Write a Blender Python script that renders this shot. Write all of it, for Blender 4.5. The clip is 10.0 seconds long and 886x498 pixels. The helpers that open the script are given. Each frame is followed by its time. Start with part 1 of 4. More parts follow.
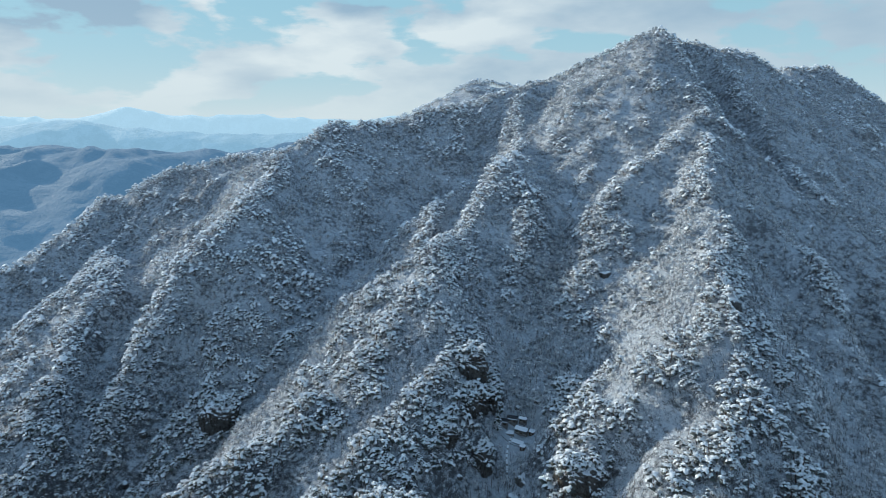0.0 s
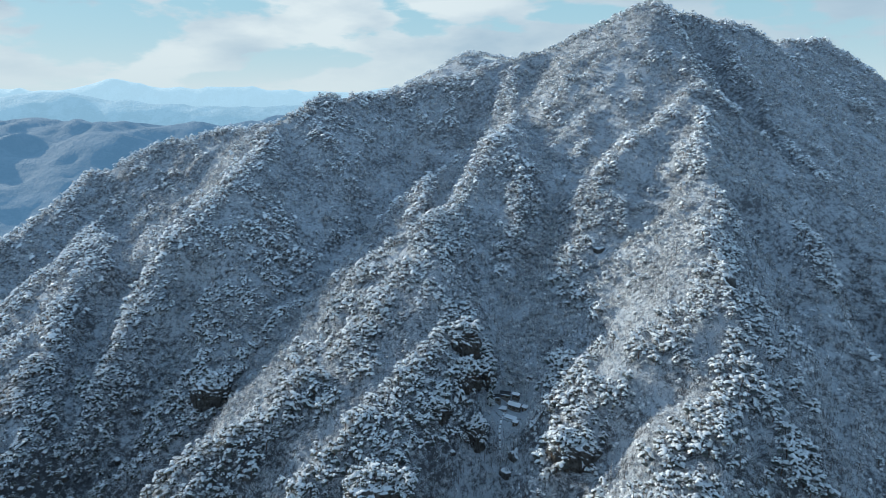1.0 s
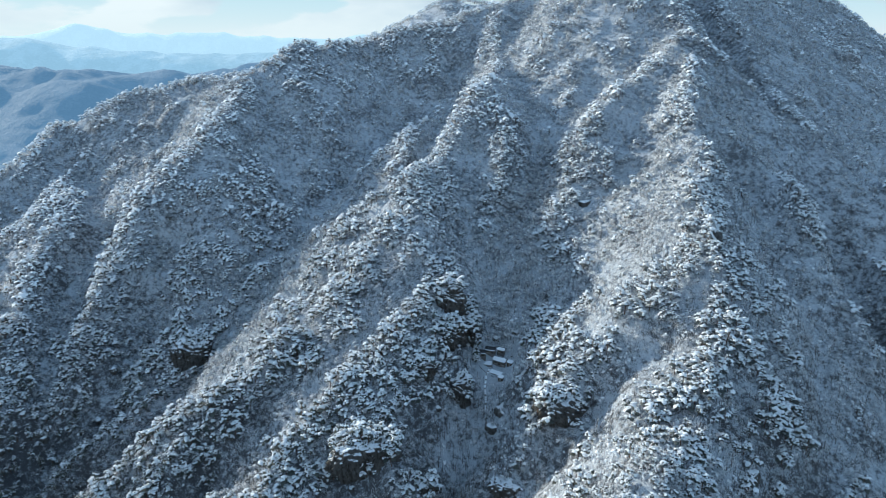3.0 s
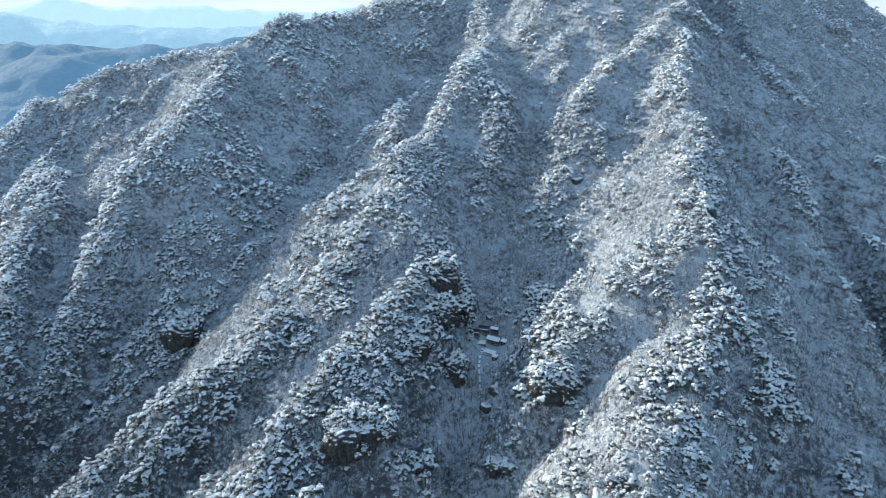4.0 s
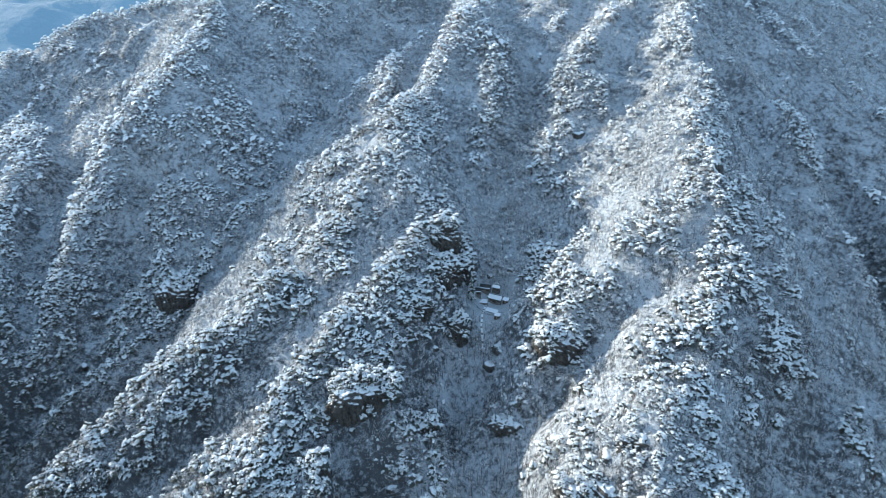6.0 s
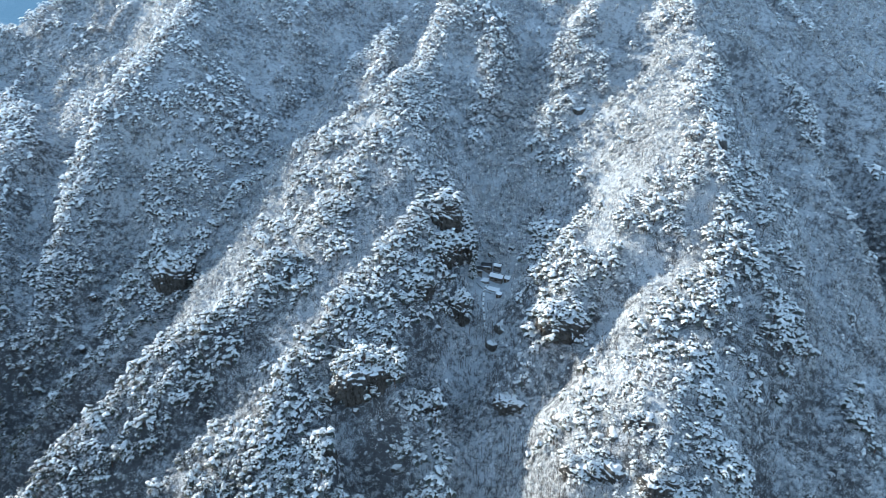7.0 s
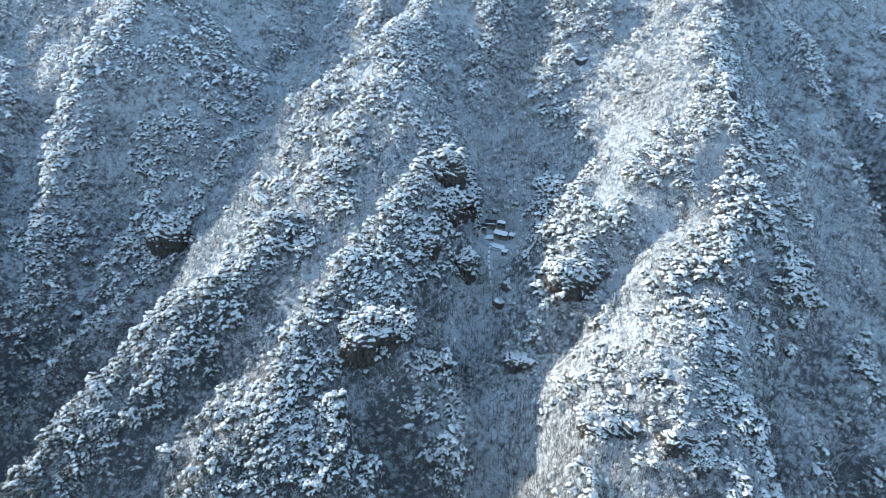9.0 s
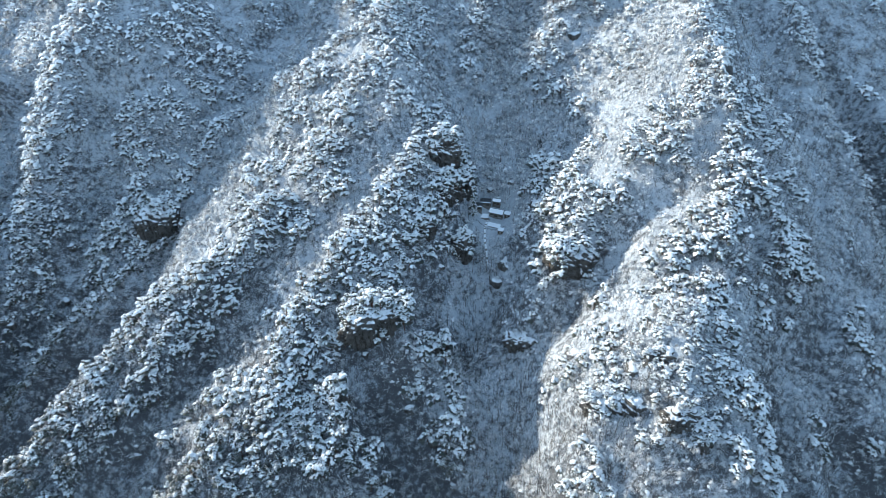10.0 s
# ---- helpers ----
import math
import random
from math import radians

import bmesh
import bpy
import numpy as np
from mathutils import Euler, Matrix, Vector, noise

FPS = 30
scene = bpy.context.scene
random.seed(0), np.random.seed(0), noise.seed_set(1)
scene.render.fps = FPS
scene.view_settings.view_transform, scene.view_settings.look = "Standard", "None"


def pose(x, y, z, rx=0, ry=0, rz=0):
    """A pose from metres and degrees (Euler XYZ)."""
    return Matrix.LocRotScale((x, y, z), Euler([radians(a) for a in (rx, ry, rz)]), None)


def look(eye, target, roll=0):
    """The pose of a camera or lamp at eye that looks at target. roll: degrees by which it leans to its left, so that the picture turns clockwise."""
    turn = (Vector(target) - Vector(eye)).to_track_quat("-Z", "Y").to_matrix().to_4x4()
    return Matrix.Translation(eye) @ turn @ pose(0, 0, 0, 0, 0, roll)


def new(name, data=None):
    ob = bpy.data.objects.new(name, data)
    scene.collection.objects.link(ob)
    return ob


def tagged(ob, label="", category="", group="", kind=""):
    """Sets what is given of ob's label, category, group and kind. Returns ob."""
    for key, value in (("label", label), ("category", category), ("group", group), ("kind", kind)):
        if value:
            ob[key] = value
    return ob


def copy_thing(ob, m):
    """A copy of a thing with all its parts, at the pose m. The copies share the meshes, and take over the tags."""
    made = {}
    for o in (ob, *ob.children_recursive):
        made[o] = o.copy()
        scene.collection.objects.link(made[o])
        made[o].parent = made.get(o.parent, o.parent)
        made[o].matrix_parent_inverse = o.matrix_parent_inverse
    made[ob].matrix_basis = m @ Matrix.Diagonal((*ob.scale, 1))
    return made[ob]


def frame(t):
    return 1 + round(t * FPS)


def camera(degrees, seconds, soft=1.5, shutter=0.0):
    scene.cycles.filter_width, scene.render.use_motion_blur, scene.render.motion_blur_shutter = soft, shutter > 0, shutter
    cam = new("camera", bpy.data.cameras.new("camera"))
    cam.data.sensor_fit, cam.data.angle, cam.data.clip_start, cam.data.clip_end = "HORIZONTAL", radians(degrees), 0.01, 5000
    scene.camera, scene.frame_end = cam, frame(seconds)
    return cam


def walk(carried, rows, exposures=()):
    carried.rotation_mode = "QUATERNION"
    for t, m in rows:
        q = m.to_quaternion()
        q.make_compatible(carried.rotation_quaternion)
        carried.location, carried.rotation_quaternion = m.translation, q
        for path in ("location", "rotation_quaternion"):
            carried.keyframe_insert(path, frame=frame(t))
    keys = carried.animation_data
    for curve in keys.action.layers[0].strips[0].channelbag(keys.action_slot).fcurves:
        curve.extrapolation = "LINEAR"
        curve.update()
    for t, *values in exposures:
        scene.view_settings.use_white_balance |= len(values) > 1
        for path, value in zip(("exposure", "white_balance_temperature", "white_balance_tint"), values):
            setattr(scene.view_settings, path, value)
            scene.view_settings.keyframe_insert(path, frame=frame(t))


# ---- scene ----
cam = camera(70.8, 10.0, soft=0.5)
PATH = [
    (0, (0.26, 0.008, 299.308), (0.257, 1.962, 298.882), -0.1),
    (0.5, (0.172, 2.351, 299.323), (0.179, 4.296, 298.856), -0.1),
    (1, (0.062, 4.649, 299.353), (0.083, 6.583, 298.846), -0.0),
    (1.5, (-0.15, 6.927, 299.394), (-0.115, 8.85, 298.846), 0.0),
    (2, (-0.582, 9.232, 299.435), (-0.532, 11.144, 298.849), 0.0),
    (2.5, (-1.321, 11.544, 299.489), (-1.256, 13.444, 298.867), 0.1),
    (4, (-4.595, 18.479, 299.871), (-4.476, 20.337, 299.142), 0.1),
    (4.5, (-6.066, 20.795, 299.939), (-5.939, 22.638, 299.175), 0.1),
    (5, (-7.887, 23.062, 299.988), (-7.752, 24.891, 299.189), 0.1),
    (5.5, (-10.051, 25.293, 300.01), (-9.906, 27.106, 299.177), 0.1),
    (7, (-17.596, 31.669, 300.055), (-17.417, 33.428, 299.118), 0.1),
    (7.5, (-20.381, 33.776, 300.053), (-20.191, 35.515, 299.084), 0.0),
    (8, (-23.353, 35.907, 300.039), (-23.152, 37.625, 299.036), 0.0),
    (8.5, (-26.416, 38.063, 300.015), (-26.203, 39.76, 298.979), 0.1),
    (9, (-29.507, 40.253, 299.983), (-29.282, 41.928, 298.914), 0.0),
    (9.5, (-32.634, 42.431, 299.944), (-32.383, 44.082, 298.843), 0.0),
    (10, (-35.76, 44.642, 299.916), (-35.491, 46.269, 298.785), -0.0),
]
EXPOSURES = ((0.0, 0.24, 4930, 3), (2.5, 0.46, 4940, 3), (5.0, 0.83, 5050, 4), (7.5, 1.1, 5030, 4), (10.0, 1.1, 5010, 4))
walk(cam, [(t, look(eye, target, roll)) for t, eye, target, roll in PATH], exposures=EXPOSURES)

# ---- daylight: a low winter sun ahead and to the left, thin broken cloud ----
SUN_TURN, SUN_RISE = -53.0, 20.5
world = bpy.data.worlds.new("sky")
scene.world = world
world.use_nodes = True
wn, wl = world.node_tree.nodes, world.node_tree.links
wn.clear()
sky = wn.new("ShaderNodeTexSky")
sky.sky_type = "NISHITA"
sky.sun_disc = False
sky.sun_elevation, sky.sun_rotation = radians(SUN_RISE), radians(SUN_TURN)
sky.altitude, sky.air_density, sky.dust_density, sky.ozone_density = 600, 1.0, 0.7, 1.4
SKY_STRENGTH = 0.082
coord = wn.new("ShaderNodeTexCoord")
split = wn.new("ShaderNodeSeparateXYZ")
wl.new(coord.outputs["Generated"], split.inputs[0])


def wmath(op, a, b=0.0, clamp=False):
    node = wn.new("ShaderNodeMath")
    node.operation, node.use_clamp = op, clamp
    for i, v in enumerate((a, b)):
        if isinstance(v, (int, float)):
            node.inputs[i].default_value = v
        else:
            wl.new(v, node.inputs[i])
    return node.outputs[0]


# banks of cloud, longer than they are high
plan = wn.new("ShaderNodeCombineXYZ")
wl.new(wmath("MULTIPLY", split.outputs[0], 5.0), plan.inputs[0])
wl.new(wmath("MULTIPLY", split.outputs[1], 5.0), plan.inputs[1])
wl.new(wmath("MULTIPLY", split.outputs[2], 15.0), plan.inputs[2])
cloud = wn.new("ShaderNodeTexNoise")
cloud.inputs["Scale"].default_value, cloud.inputs["Detail"].default_value = 1.0, 9.0
cloud.inputs["Roughness"].default_value, cloud.inputs["Distortion"].default_value = 0.52, 0.1
wl.new(plan.outputs[0], cloud.inputs["Vector"])
cover = wn.new("ShaderNodeMapRange")
cover.interpolation_type = "SMOOTHSTEP"
cover.inputs["From Min"].default_value, cover.inputs["From Max"].default_value = 0.42, 0.49
wl.new(cloud.outputs["Fac"], cover.inputs["Value"])
shade = wn.new("ShaderNodeTexNoise")
shade.inputs["Scale"].default_value, shade.inputs["Detail"].default_value = 0.8, 6.0
wl.new(plan.outputs[0], shade.inputs["Vector"])
dim = wn.new("ShaderNodeMapRange")
dim.inputs["From Min"].default_value, dim.inputs["From Max"].default_value = 0.36, 0.60
wl.new(shade.outputs["Fac"], dim.inputs["Value"])


def wmix(f, p, q):
    node = wn.new("ShaderNodeMix")
    node.data_type = "RGBA"
    for v, s in ((f, node.inputs[0]), (p, node.inputs[6]), (q, node.inputs[7])):
        if isinstance(v, tuple):
            s.default_value = v
        elif isinstance(v, float):
            s.default_value = v
        else:
            wl.new(v, s)
    return node.outputs[2]


towards = wn.new("ShaderNodeMapRange")
towards.interpolation_type = "SMOOTHSTEP"
towards.inputs["From Min"].default_value, towards.inputs["From Max"].default_value = 0.5, -0.05
wl.new(split.outputs[0], towards.inputs["Value"])
tone = wmix(wmath("MULTIPLY", dim.outputs[0], wmath("ADD", wmath("MULTIPLY", towards.outputs[0], 0.7), 0.3)), (3.9, 4.5, 4.6, 1), (9.2, 8.2, 6.6, 1))
# a thin veil and banks of cloud low down, bright haze at the horizon, clear blue overhead
up = wmath("MAXIMUM", split.outputs[2], 0.0)
under = wn.new("ShaderNodeMapRange")
under.interpolation_type = "SMOOTHSTEP"
under.inputs["From Min"].default_value, under.inputs["From Max"].default_value = 0.42, 0.16
wl.new(up, under.inputs["Value"])
overhead = wmix(0.6, sky.outputs[0], (5.2, 6.8, 8.2, 1))
veiled = wmix(wmath("MULTIPLY", under.outputs[0], 0.8), overhead, (4.1, 5.6, 5.0, 1))
clouded = wmix(wmath("MULTIPLY", cover.outputs[0], wmath("ADD", wmath("MULTIPLY", under.outputs[0], 0.75), 0.25)), veiled, tone)
low = wmath("MULTIPLY", wmath("POWER", wmath("SUBTRACT", 1.0, up, True), 14.0), 0.85)
hazed = wmix(low, clouded, (8.0, 7.4, 6.0, 1))
back = wn.new("ShaderNodeBackground")
back.inputs["Strength"].default_value = SKY_STRENGTH
wl.new(hazed, back.inputs["Color"])
wl.new(back.outputs[0], wn.new("ShaderNodeOutputWorld").inputs["Surface"])

sun = new("sun", bpy.data.lights.new("sun", "SUN"))
sun.data.energy, sun.data.angle, sun.data.color = 5.0, radians(0.8), (1.0, 0.79, 0.54)
a, e = radians(SUN_TURN), radians(SUN_RISE)
sun.matrix_world = look((math.sin(a) * math.cos(e) * 900, math.cos(a) * math.cos(e) * 900, math.sin(e) * 900), (0, 0, 0))

# ---- materials ----


class Mat:
    """A node material under construction."""

    def __init__(self, name, rough=0.9):
        self.m = bpy.data.materials.new(name)
        self.m.use_nodes = True
        self.n, self.l = self.m.node_tree.nodes, self.m.node_tree.links
        self.b = self.n["Principled BSDF"]
        self.b.inputs["Roughness"].default_value = rough
        self.b.inputs["Specular IOR Level"].default_value = 0.25
        self.geo = self.n.new("ShaderNodeNewGeometry")

    def put(self, v, socket):
        if isinstance(v, (int, float)):
            socket.default_value = v
        elif isinstance(v, tuple):
            socket.default_value = v + (1,) if len(v) == 3 else v
        else:
            self.l.new(v, socket)

    def noise(self, scale, detail=4.0, rough=0.55, stretch=None):
        node = self.n.new("ShaderNodeTexNoise")
        node.inputs["Scale"].default_value, node.inputs["Detail"].default_value, node.inputs["Roughness"].default_value = scale, detail, rough
        if stretch:
            mp = self.n.new("ShaderNodeMapping")
            mp.inputs["Scale"].default_value = stretch
            self.l.new(self.geo.outputs["Position"], mp.inputs[0])
            self.l.new(mp.outputs[0], node.inputs["Vector"])
        else:
            self.l.new(self.geo.outputs["Position"], node.inputs["Vector"])
        return node.outputs["Fac"]

    def ramp(self, v, lo, hi):
        node = self.n.new("ShaderNodeMapRange")
        node.interpolation_type = "SMOOTHSTEP"
        node.inputs["From Min"].default_value, node.inputs["From Max"].default_value = lo, hi
        self.put(v, node.inputs["Value"])
        return node.outputs[0]

    def math(self, op, a, b=0.0):
        node = self.n.new("ShaderNodeMath")
        node.operation = op
        self.put(a, node.inputs[0]), self.put(b, node.inputs[1])
        return node.outputs[0]

    def mix(self, f, a, b):
        node = self.n.new("ShaderNodeMix")
        node.data_type = "RGBA"
        self.put(f, node.inputs[0]), self.put(a, node.inputs[6]), self.put(b, node.inputs[7])
        return node.outputs[2]

    def up(self):
        node = self.n.new("ShaderNodeSeparateXYZ")
        self.l.new(self.geo.outputs["Normal"], node.inputs[0])
        return node.outputs[2]

    def height(self, lo, hi):
        """Rises from 0 to 1 between two heights: hoar frost, and painted haze, up the mountain."""
        node = self.n.new("ShaderNodeSeparateXYZ")
        self.l.new(self.geo.outputs["Position"], node.inputs[0])
        return self.ramp(node.outputs[2], lo, hi)

    def island(self):
        return self.geo.outputs["Random Per Island"]

    def bump(self, h, strength, distance):
        node = self.n.new("ShaderNodeBump")
        node.inputs["Strength"].default_value, node.inputs["Distance"].default_value = strength, distance
        self.put(h, node.inputs["Height"])
        self.l.new(node.outputs[0], self.b.inputs["Normal"])

    def done(self, colour):
        self.put(colour, self.b.inputs["Base Color"])
        return self.m


# spot (95, 318) paints in sunlight; spot (-160, 450) adds snow and painted haze
SNOW_AND_LIGHT_SPOTS = [((48.0, 357.0, 103.0), 27.0, 10.0, 0.5), ((96.0, 281.0, 119.0), 16.0, 2.0, 0.12), ((31.0, 316.0, 82.0), 32.0, 8.0, 0.14), ((95.0, 318.0, 142.0), 40.0, 12.0, 0.08), ((30.0, 240.0, 62.0), 48.0, 12.0, 0.1), ((56.0, 405.0, 132.0), 48.0, 12.0, 0.08), ((-160.0, 450.0, 100.0), 170.0, 50.0, 0.07)]


def make_ground():
    k = Mat("snowy_forest_floor")
    litter = k.mix(k.noise(0.9, 4, 0.7), (0.04, 0.041, 0.045), (0.13, 0.135, 0.145))
    litter = k.mix(k.math("MULTIPLY", k.height(120.0, 260.0), 0.4), litter, (0.24, 0.26, 0.29))
    snow = k.mix(k.noise(0.5, 4), (0.33, 0.36, 0.40), (0.60, 0.63, 0.67))
    thin = k.math("ADD", k.math("MULTIPLY", k.noise(0.03, 3), 0.35), k.math("MULTIPLY", k.noise(0.27, 5, 0.7), 0.9))
    thin = k.math("ADD", thin, k.math("MULTIPLY", k.noise(2.0, 5, 0.85, (1.1, 1.1, 0.3)), 1.0))
    place = k.n.new("ShaderNodeSeparateXYZ")
    k.l.new(k.geo.outputs["Position"], place.inputs[0])
    high = k.math("MULTIPLY", k.math("SUBTRACT", k.ramp(place.outputs[2], 0.0, 150.0), 1.0), 0.15)
    lying = k.math("ADD", k.math("ADD", thin, high), k.math("MULTIPLY", k.ramp(k.up(), 0.58, 0.86), 0.08))
    ragged = k.math("MULTIPLY", k.math("SUBTRACT", k.noise(0.22, 4, 0.7), 0.5), 22.0)
    # open snow in the hermitage's clearing and down the chute; one slope's sunlight painted
    for spot, outer, inner, more in SNOW_AND_LIGHT_SPOTS:
        open_ = k.n.new("ShaderNodeVectorMath")
        open_.operation = "DISTANCE"
        open_.inputs[1].default_value = spot
        k.l.new(k.geo.outputs["Position"], open_.inputs[0])
        lying = k.math("ADD", lying, k.math("MULTIPLY", k.ramp(k.math("ADD", open_.outputs["Value"], ragged), outer, inner), more))
    f = k.ramp(lying, 1.03, 1.23)
    k.bump(k.noise(0.55, 7, 0.72), 1.0, 1.8)
    return k.done(k.mix(f, litter, snow))


def make_rock():
    k = Mat("weathered_granite", 0.85)
    stone = k.mix(k.noise(0.25, 5), (0.05, 0.05, 0.048), (0.15, 0.143, 0.133))
    stone = k.mix(k.ramp(k.noise(0.7, 5, 0.7, (1, 1, 0.18)), 0.46, 0.62), stone, (0.035, 0.03, 0.027))
    lying = k.ramp(k.math("ADD", k.up(), k.math("MULTIPLY", k.math("SUBTRACT", k.noise(0.9, 5, 0.7), 0.5), 1.5)), 0.58, 0.74)
    k.bump(k.noise(0.9, 7, 0.7, (1, 1, 0.5)), 1.0, 1.2)
    stone = k.mix(k.math("MULTIPLY", k.height(170.0, 270.0), 0.8), stone, (0.34, 0.36, 0.39))
    return k.done(k.mix(lying, stone, (0.80, 0.82, 0.85)))


def make_plain(name, dark, light, scale, rough=0.9, by_island=0.5, rime_and_haze=0.0):
    k = Mat(name, rough)
    f = k.math("ADD", k.math("MULTIPLY", k.noise(scale, 4), 1 - by_island), k.math("MULTIPLY", k.island(), by_island))
    colour = k.mix(f, dark, light)
    # paler with height: rime, and distance haze painted into the colour
    if rime_and_haze:
        colour = k.mix(k.math("MULTIPLY", k.height(110.0, 250.0), rime_and_haze), colour, (0.27, 0.30, 0.33))
    return k.done(colour)


GROUND = make_ground()
ROCK = make_rock()


def make_branch_snow():
    """Snow on needle sprays, patchy enough for the needles to show through."""
    k = Mat("snow_on_branches", 0.8)
    snow = k.mix(k.math("ADD", k.math("MULTIPLY", k.noise(0.7, 3), 0.5), k.math("MULTIPLY", k.island(), 0.5)), (0.68, 0.71, 0.74), (0.88, 0.89, 0.90))
    place = k.n.new("ShaderNodeSeparateXYZ")
    k.l.new(k.geo.outputs["Position"], place.inputs[0])
    shed = k.math("MULTIPLY", k.math("SUBTRACT", 0.62, k.ramp(place.outputs[2], 0.0, 150.0)), 0.27)
    shed = k.math("ADD", shed, k.math("MULTIPLY", k.math("SUBTRACT", k.noise(0.16, 3), 0.5), 0.7))
    bare_ = k.ramp(k.math("ADD", k.noise(2.6, 5, 0.75), shed), 0.57, 0.65)
    k.bump(k.noise(2.4, 5, 0.75), 0.8, 0.6)
    return k.done(k.mix(bare_, snow, k.mix(k.island(), (0.06, 0.066, 0.06), (0.17, 0.165, 0.15))))


def make_twigs():
    """Twigs dusted with snow; low down in the valley the snow has dropped off."""
    k = Mat("snow_dusted_twigs", 0.9)
    split_ = k.n.new("ShaderNodeSeparateXYZ")
    k.l.new(k.geo.outputs["Position"], split_.inputs[0])
    held = k.math("MULTIPLY", k.ramp(split_.outputs[2], -60.0, 90.0), 0.66)
    held = k.math("ADD", held, k.math("MULTIPLY", k.math("SUBTRACT", k.noise(0.14, 3), 0.5), 1.3))
    f = k.math("MAXIMUM", k.math("MINIMUM", k.math("ADD", held, k.math("MULTIPLY", k.island(), 0.5)), 1.0), 0.0)
    return k.done(k.mix(f, (0.19, 0.18, 0.175), (0.84, 0.84, 0.84)))


SNOW = make_branch_snow()
FROST = make_twigs()


def make_tufts():
    """Fans of bare twigs too fine to tell apart: grey-brown, with snow caught between them."""
    k = Mat("frosted_twig_tufts", 0.95)
    f = k.math("ADD", k.math("MULTIPLY", k.noise(3.2, 5, 0.8, (1.2, 1.2, 0.4)), 1.0), k.math("MULTIPLY", k.island(), 0.22))
    f = k.math("ADD", f, k.math("MULTIPLY", k.math("SUBTRACT", k.noise(0.05, 3), 0.5), 0.5))
    f = k.math("ADD", f, k.math("MULTIPLY", k.math("SUBTRACT", k.height(-20.0, 110.0), 1.0), 0.3))
    k.bump(k.noise(2.2, 6, 0.8), 1.0, 1.0)
    # wood pales up the mountain, painting in haze along with rime
    wood = k.mix(k.height(110.0, 230.0), (0.31, 0.313, 0.322), (0.43, 0.44, 0.46))
    return k.done(k.mix(k.ramp(f, 0.36, 0.78), wood, (0.74, 0.75, 0.77)))


TUFTS = make_tufts()
# needles pale more than bark to paint in the upper slopes' haze
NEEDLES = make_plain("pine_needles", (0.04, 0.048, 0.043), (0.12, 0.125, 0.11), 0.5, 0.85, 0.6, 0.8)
BARK = make_plain("grey_brown_bark", (0.045, 0.038, 0.034), (0.12, 0.10, 0.09), 0.6, 0.95, 0.6, 0.45)
PINE_BARK = make_plain("reddish_pine_bark", (0.07, 0.045, 0.032), (0.17, 0.10, 0.065), 0.9, 0.95, 0.4)


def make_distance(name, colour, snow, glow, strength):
    """Forested hills with kilometres of bright winter air painted on as an even glow."""
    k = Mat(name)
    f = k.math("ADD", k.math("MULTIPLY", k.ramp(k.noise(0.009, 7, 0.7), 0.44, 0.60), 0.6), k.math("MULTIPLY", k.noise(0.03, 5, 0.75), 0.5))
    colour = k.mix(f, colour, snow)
    # emission stands in for haze; the surface itself is no light source
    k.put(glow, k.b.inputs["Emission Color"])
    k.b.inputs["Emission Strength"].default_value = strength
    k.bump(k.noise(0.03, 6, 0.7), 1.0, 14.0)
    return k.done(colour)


# blue haze is painted into this hill material as emission
HILL_NEAR = make_distance("haze_glow_hills", (0.02, 0.025, 0.03), (0.08, 0.085, 0.09), (0.115, 0.195, 0.265), 0.68)
HILL_MID = make_distance("haze_glow_range", (0.03, 0.035, 0.04), (0.16, 0.165, 0.17), (0.43, 0.59, 0.63), 0.57)
HILL_FAR = make_distance("haze_glow_mountains", (0.03, 0.035, 0.04), (0.10, 0.105, 0.11), (0.66, 0.79, 0.77), 0.63)

# ---- the lie of the land ----
# slope to its left and right walking down, roundness of the crest, points from top to bottom
RIDGES, VALLEYS = [], []


def ridge(words, left, right, width, nodes):
    RIDGES.append((words, left, right, width, nodes))


def valley(words, left, right, width, nodes):
    VALLEYS.append((words, left, right, width, nodes))


ridge("main", 1.01, 0.79, 7, [(252, 785, 394), (264, 735, 356), (258, 640, 303), (219, 521, 259), (195, 446, 225), (159, 337, 183), (151, 304, 162), (143, 282, 150), (133, 267, 147), (128, 248, 131), (113, 221, 119), (95, 201, 118), (86, 178, 100), (74, 150, 70)])
ridge("summit_r", 0.71, 0.75, 9, [(252, 785, 394), (290, 800, 382), (345, 825, 376), (401, 860, 371), (440, 900, 348), (500, 950, 362), (588, 1000, 365), (727, 1050, 300), (900, 1100, 215)])
ridge("summit_l", 0.88, 0.73, 9, [(252, 785, 394), (148, 830, 345), (83, 820, 327), (-59, 780, 290), (-125, 722, 282), (-176, 690, 257), (-216, 720, 253), (-304, 740, 236), (-384, 720, 202), (-412, 640, 163), (-441, 600, 143), (-520, 540, 95)])
ridge("behind", 0.60, 0.60, 12, [(200, 1190, 330), (110, 1200, 352), (58, 1200, 356), (-60, 1230, 300), (-250, 1260, 200)])
ridge("mid_a", 0.75, 0.80, 6, [(235, 770, 375), (189, 700, 303), (140, 620, 262), (115, 560, 232)])
ridge("knob", 0.74, 0.82, 8, [(95, 800, 322), (91, 700, 272), (70, 629, 254), (53, 587, 256), (80, 540, 229), (72, 498, 194)])
ridge("lit_spur", 0.77, 0.82, 6, [(251, 617, 301), (211, 578, 277), (186, 558, 263), (146, 524, 241), (103, 514, 214), (92, 478, 186)])
ridge("cone", 1.08, 0.65, 6, [(60, 590, 247), (24, 518, 205), (-3, 466, 198), (0, 424, 181), (6, 379, 153), (-17, 336, 132), (-30, 295, 92), (-50, 258, 80), (-60, 215, 45)])
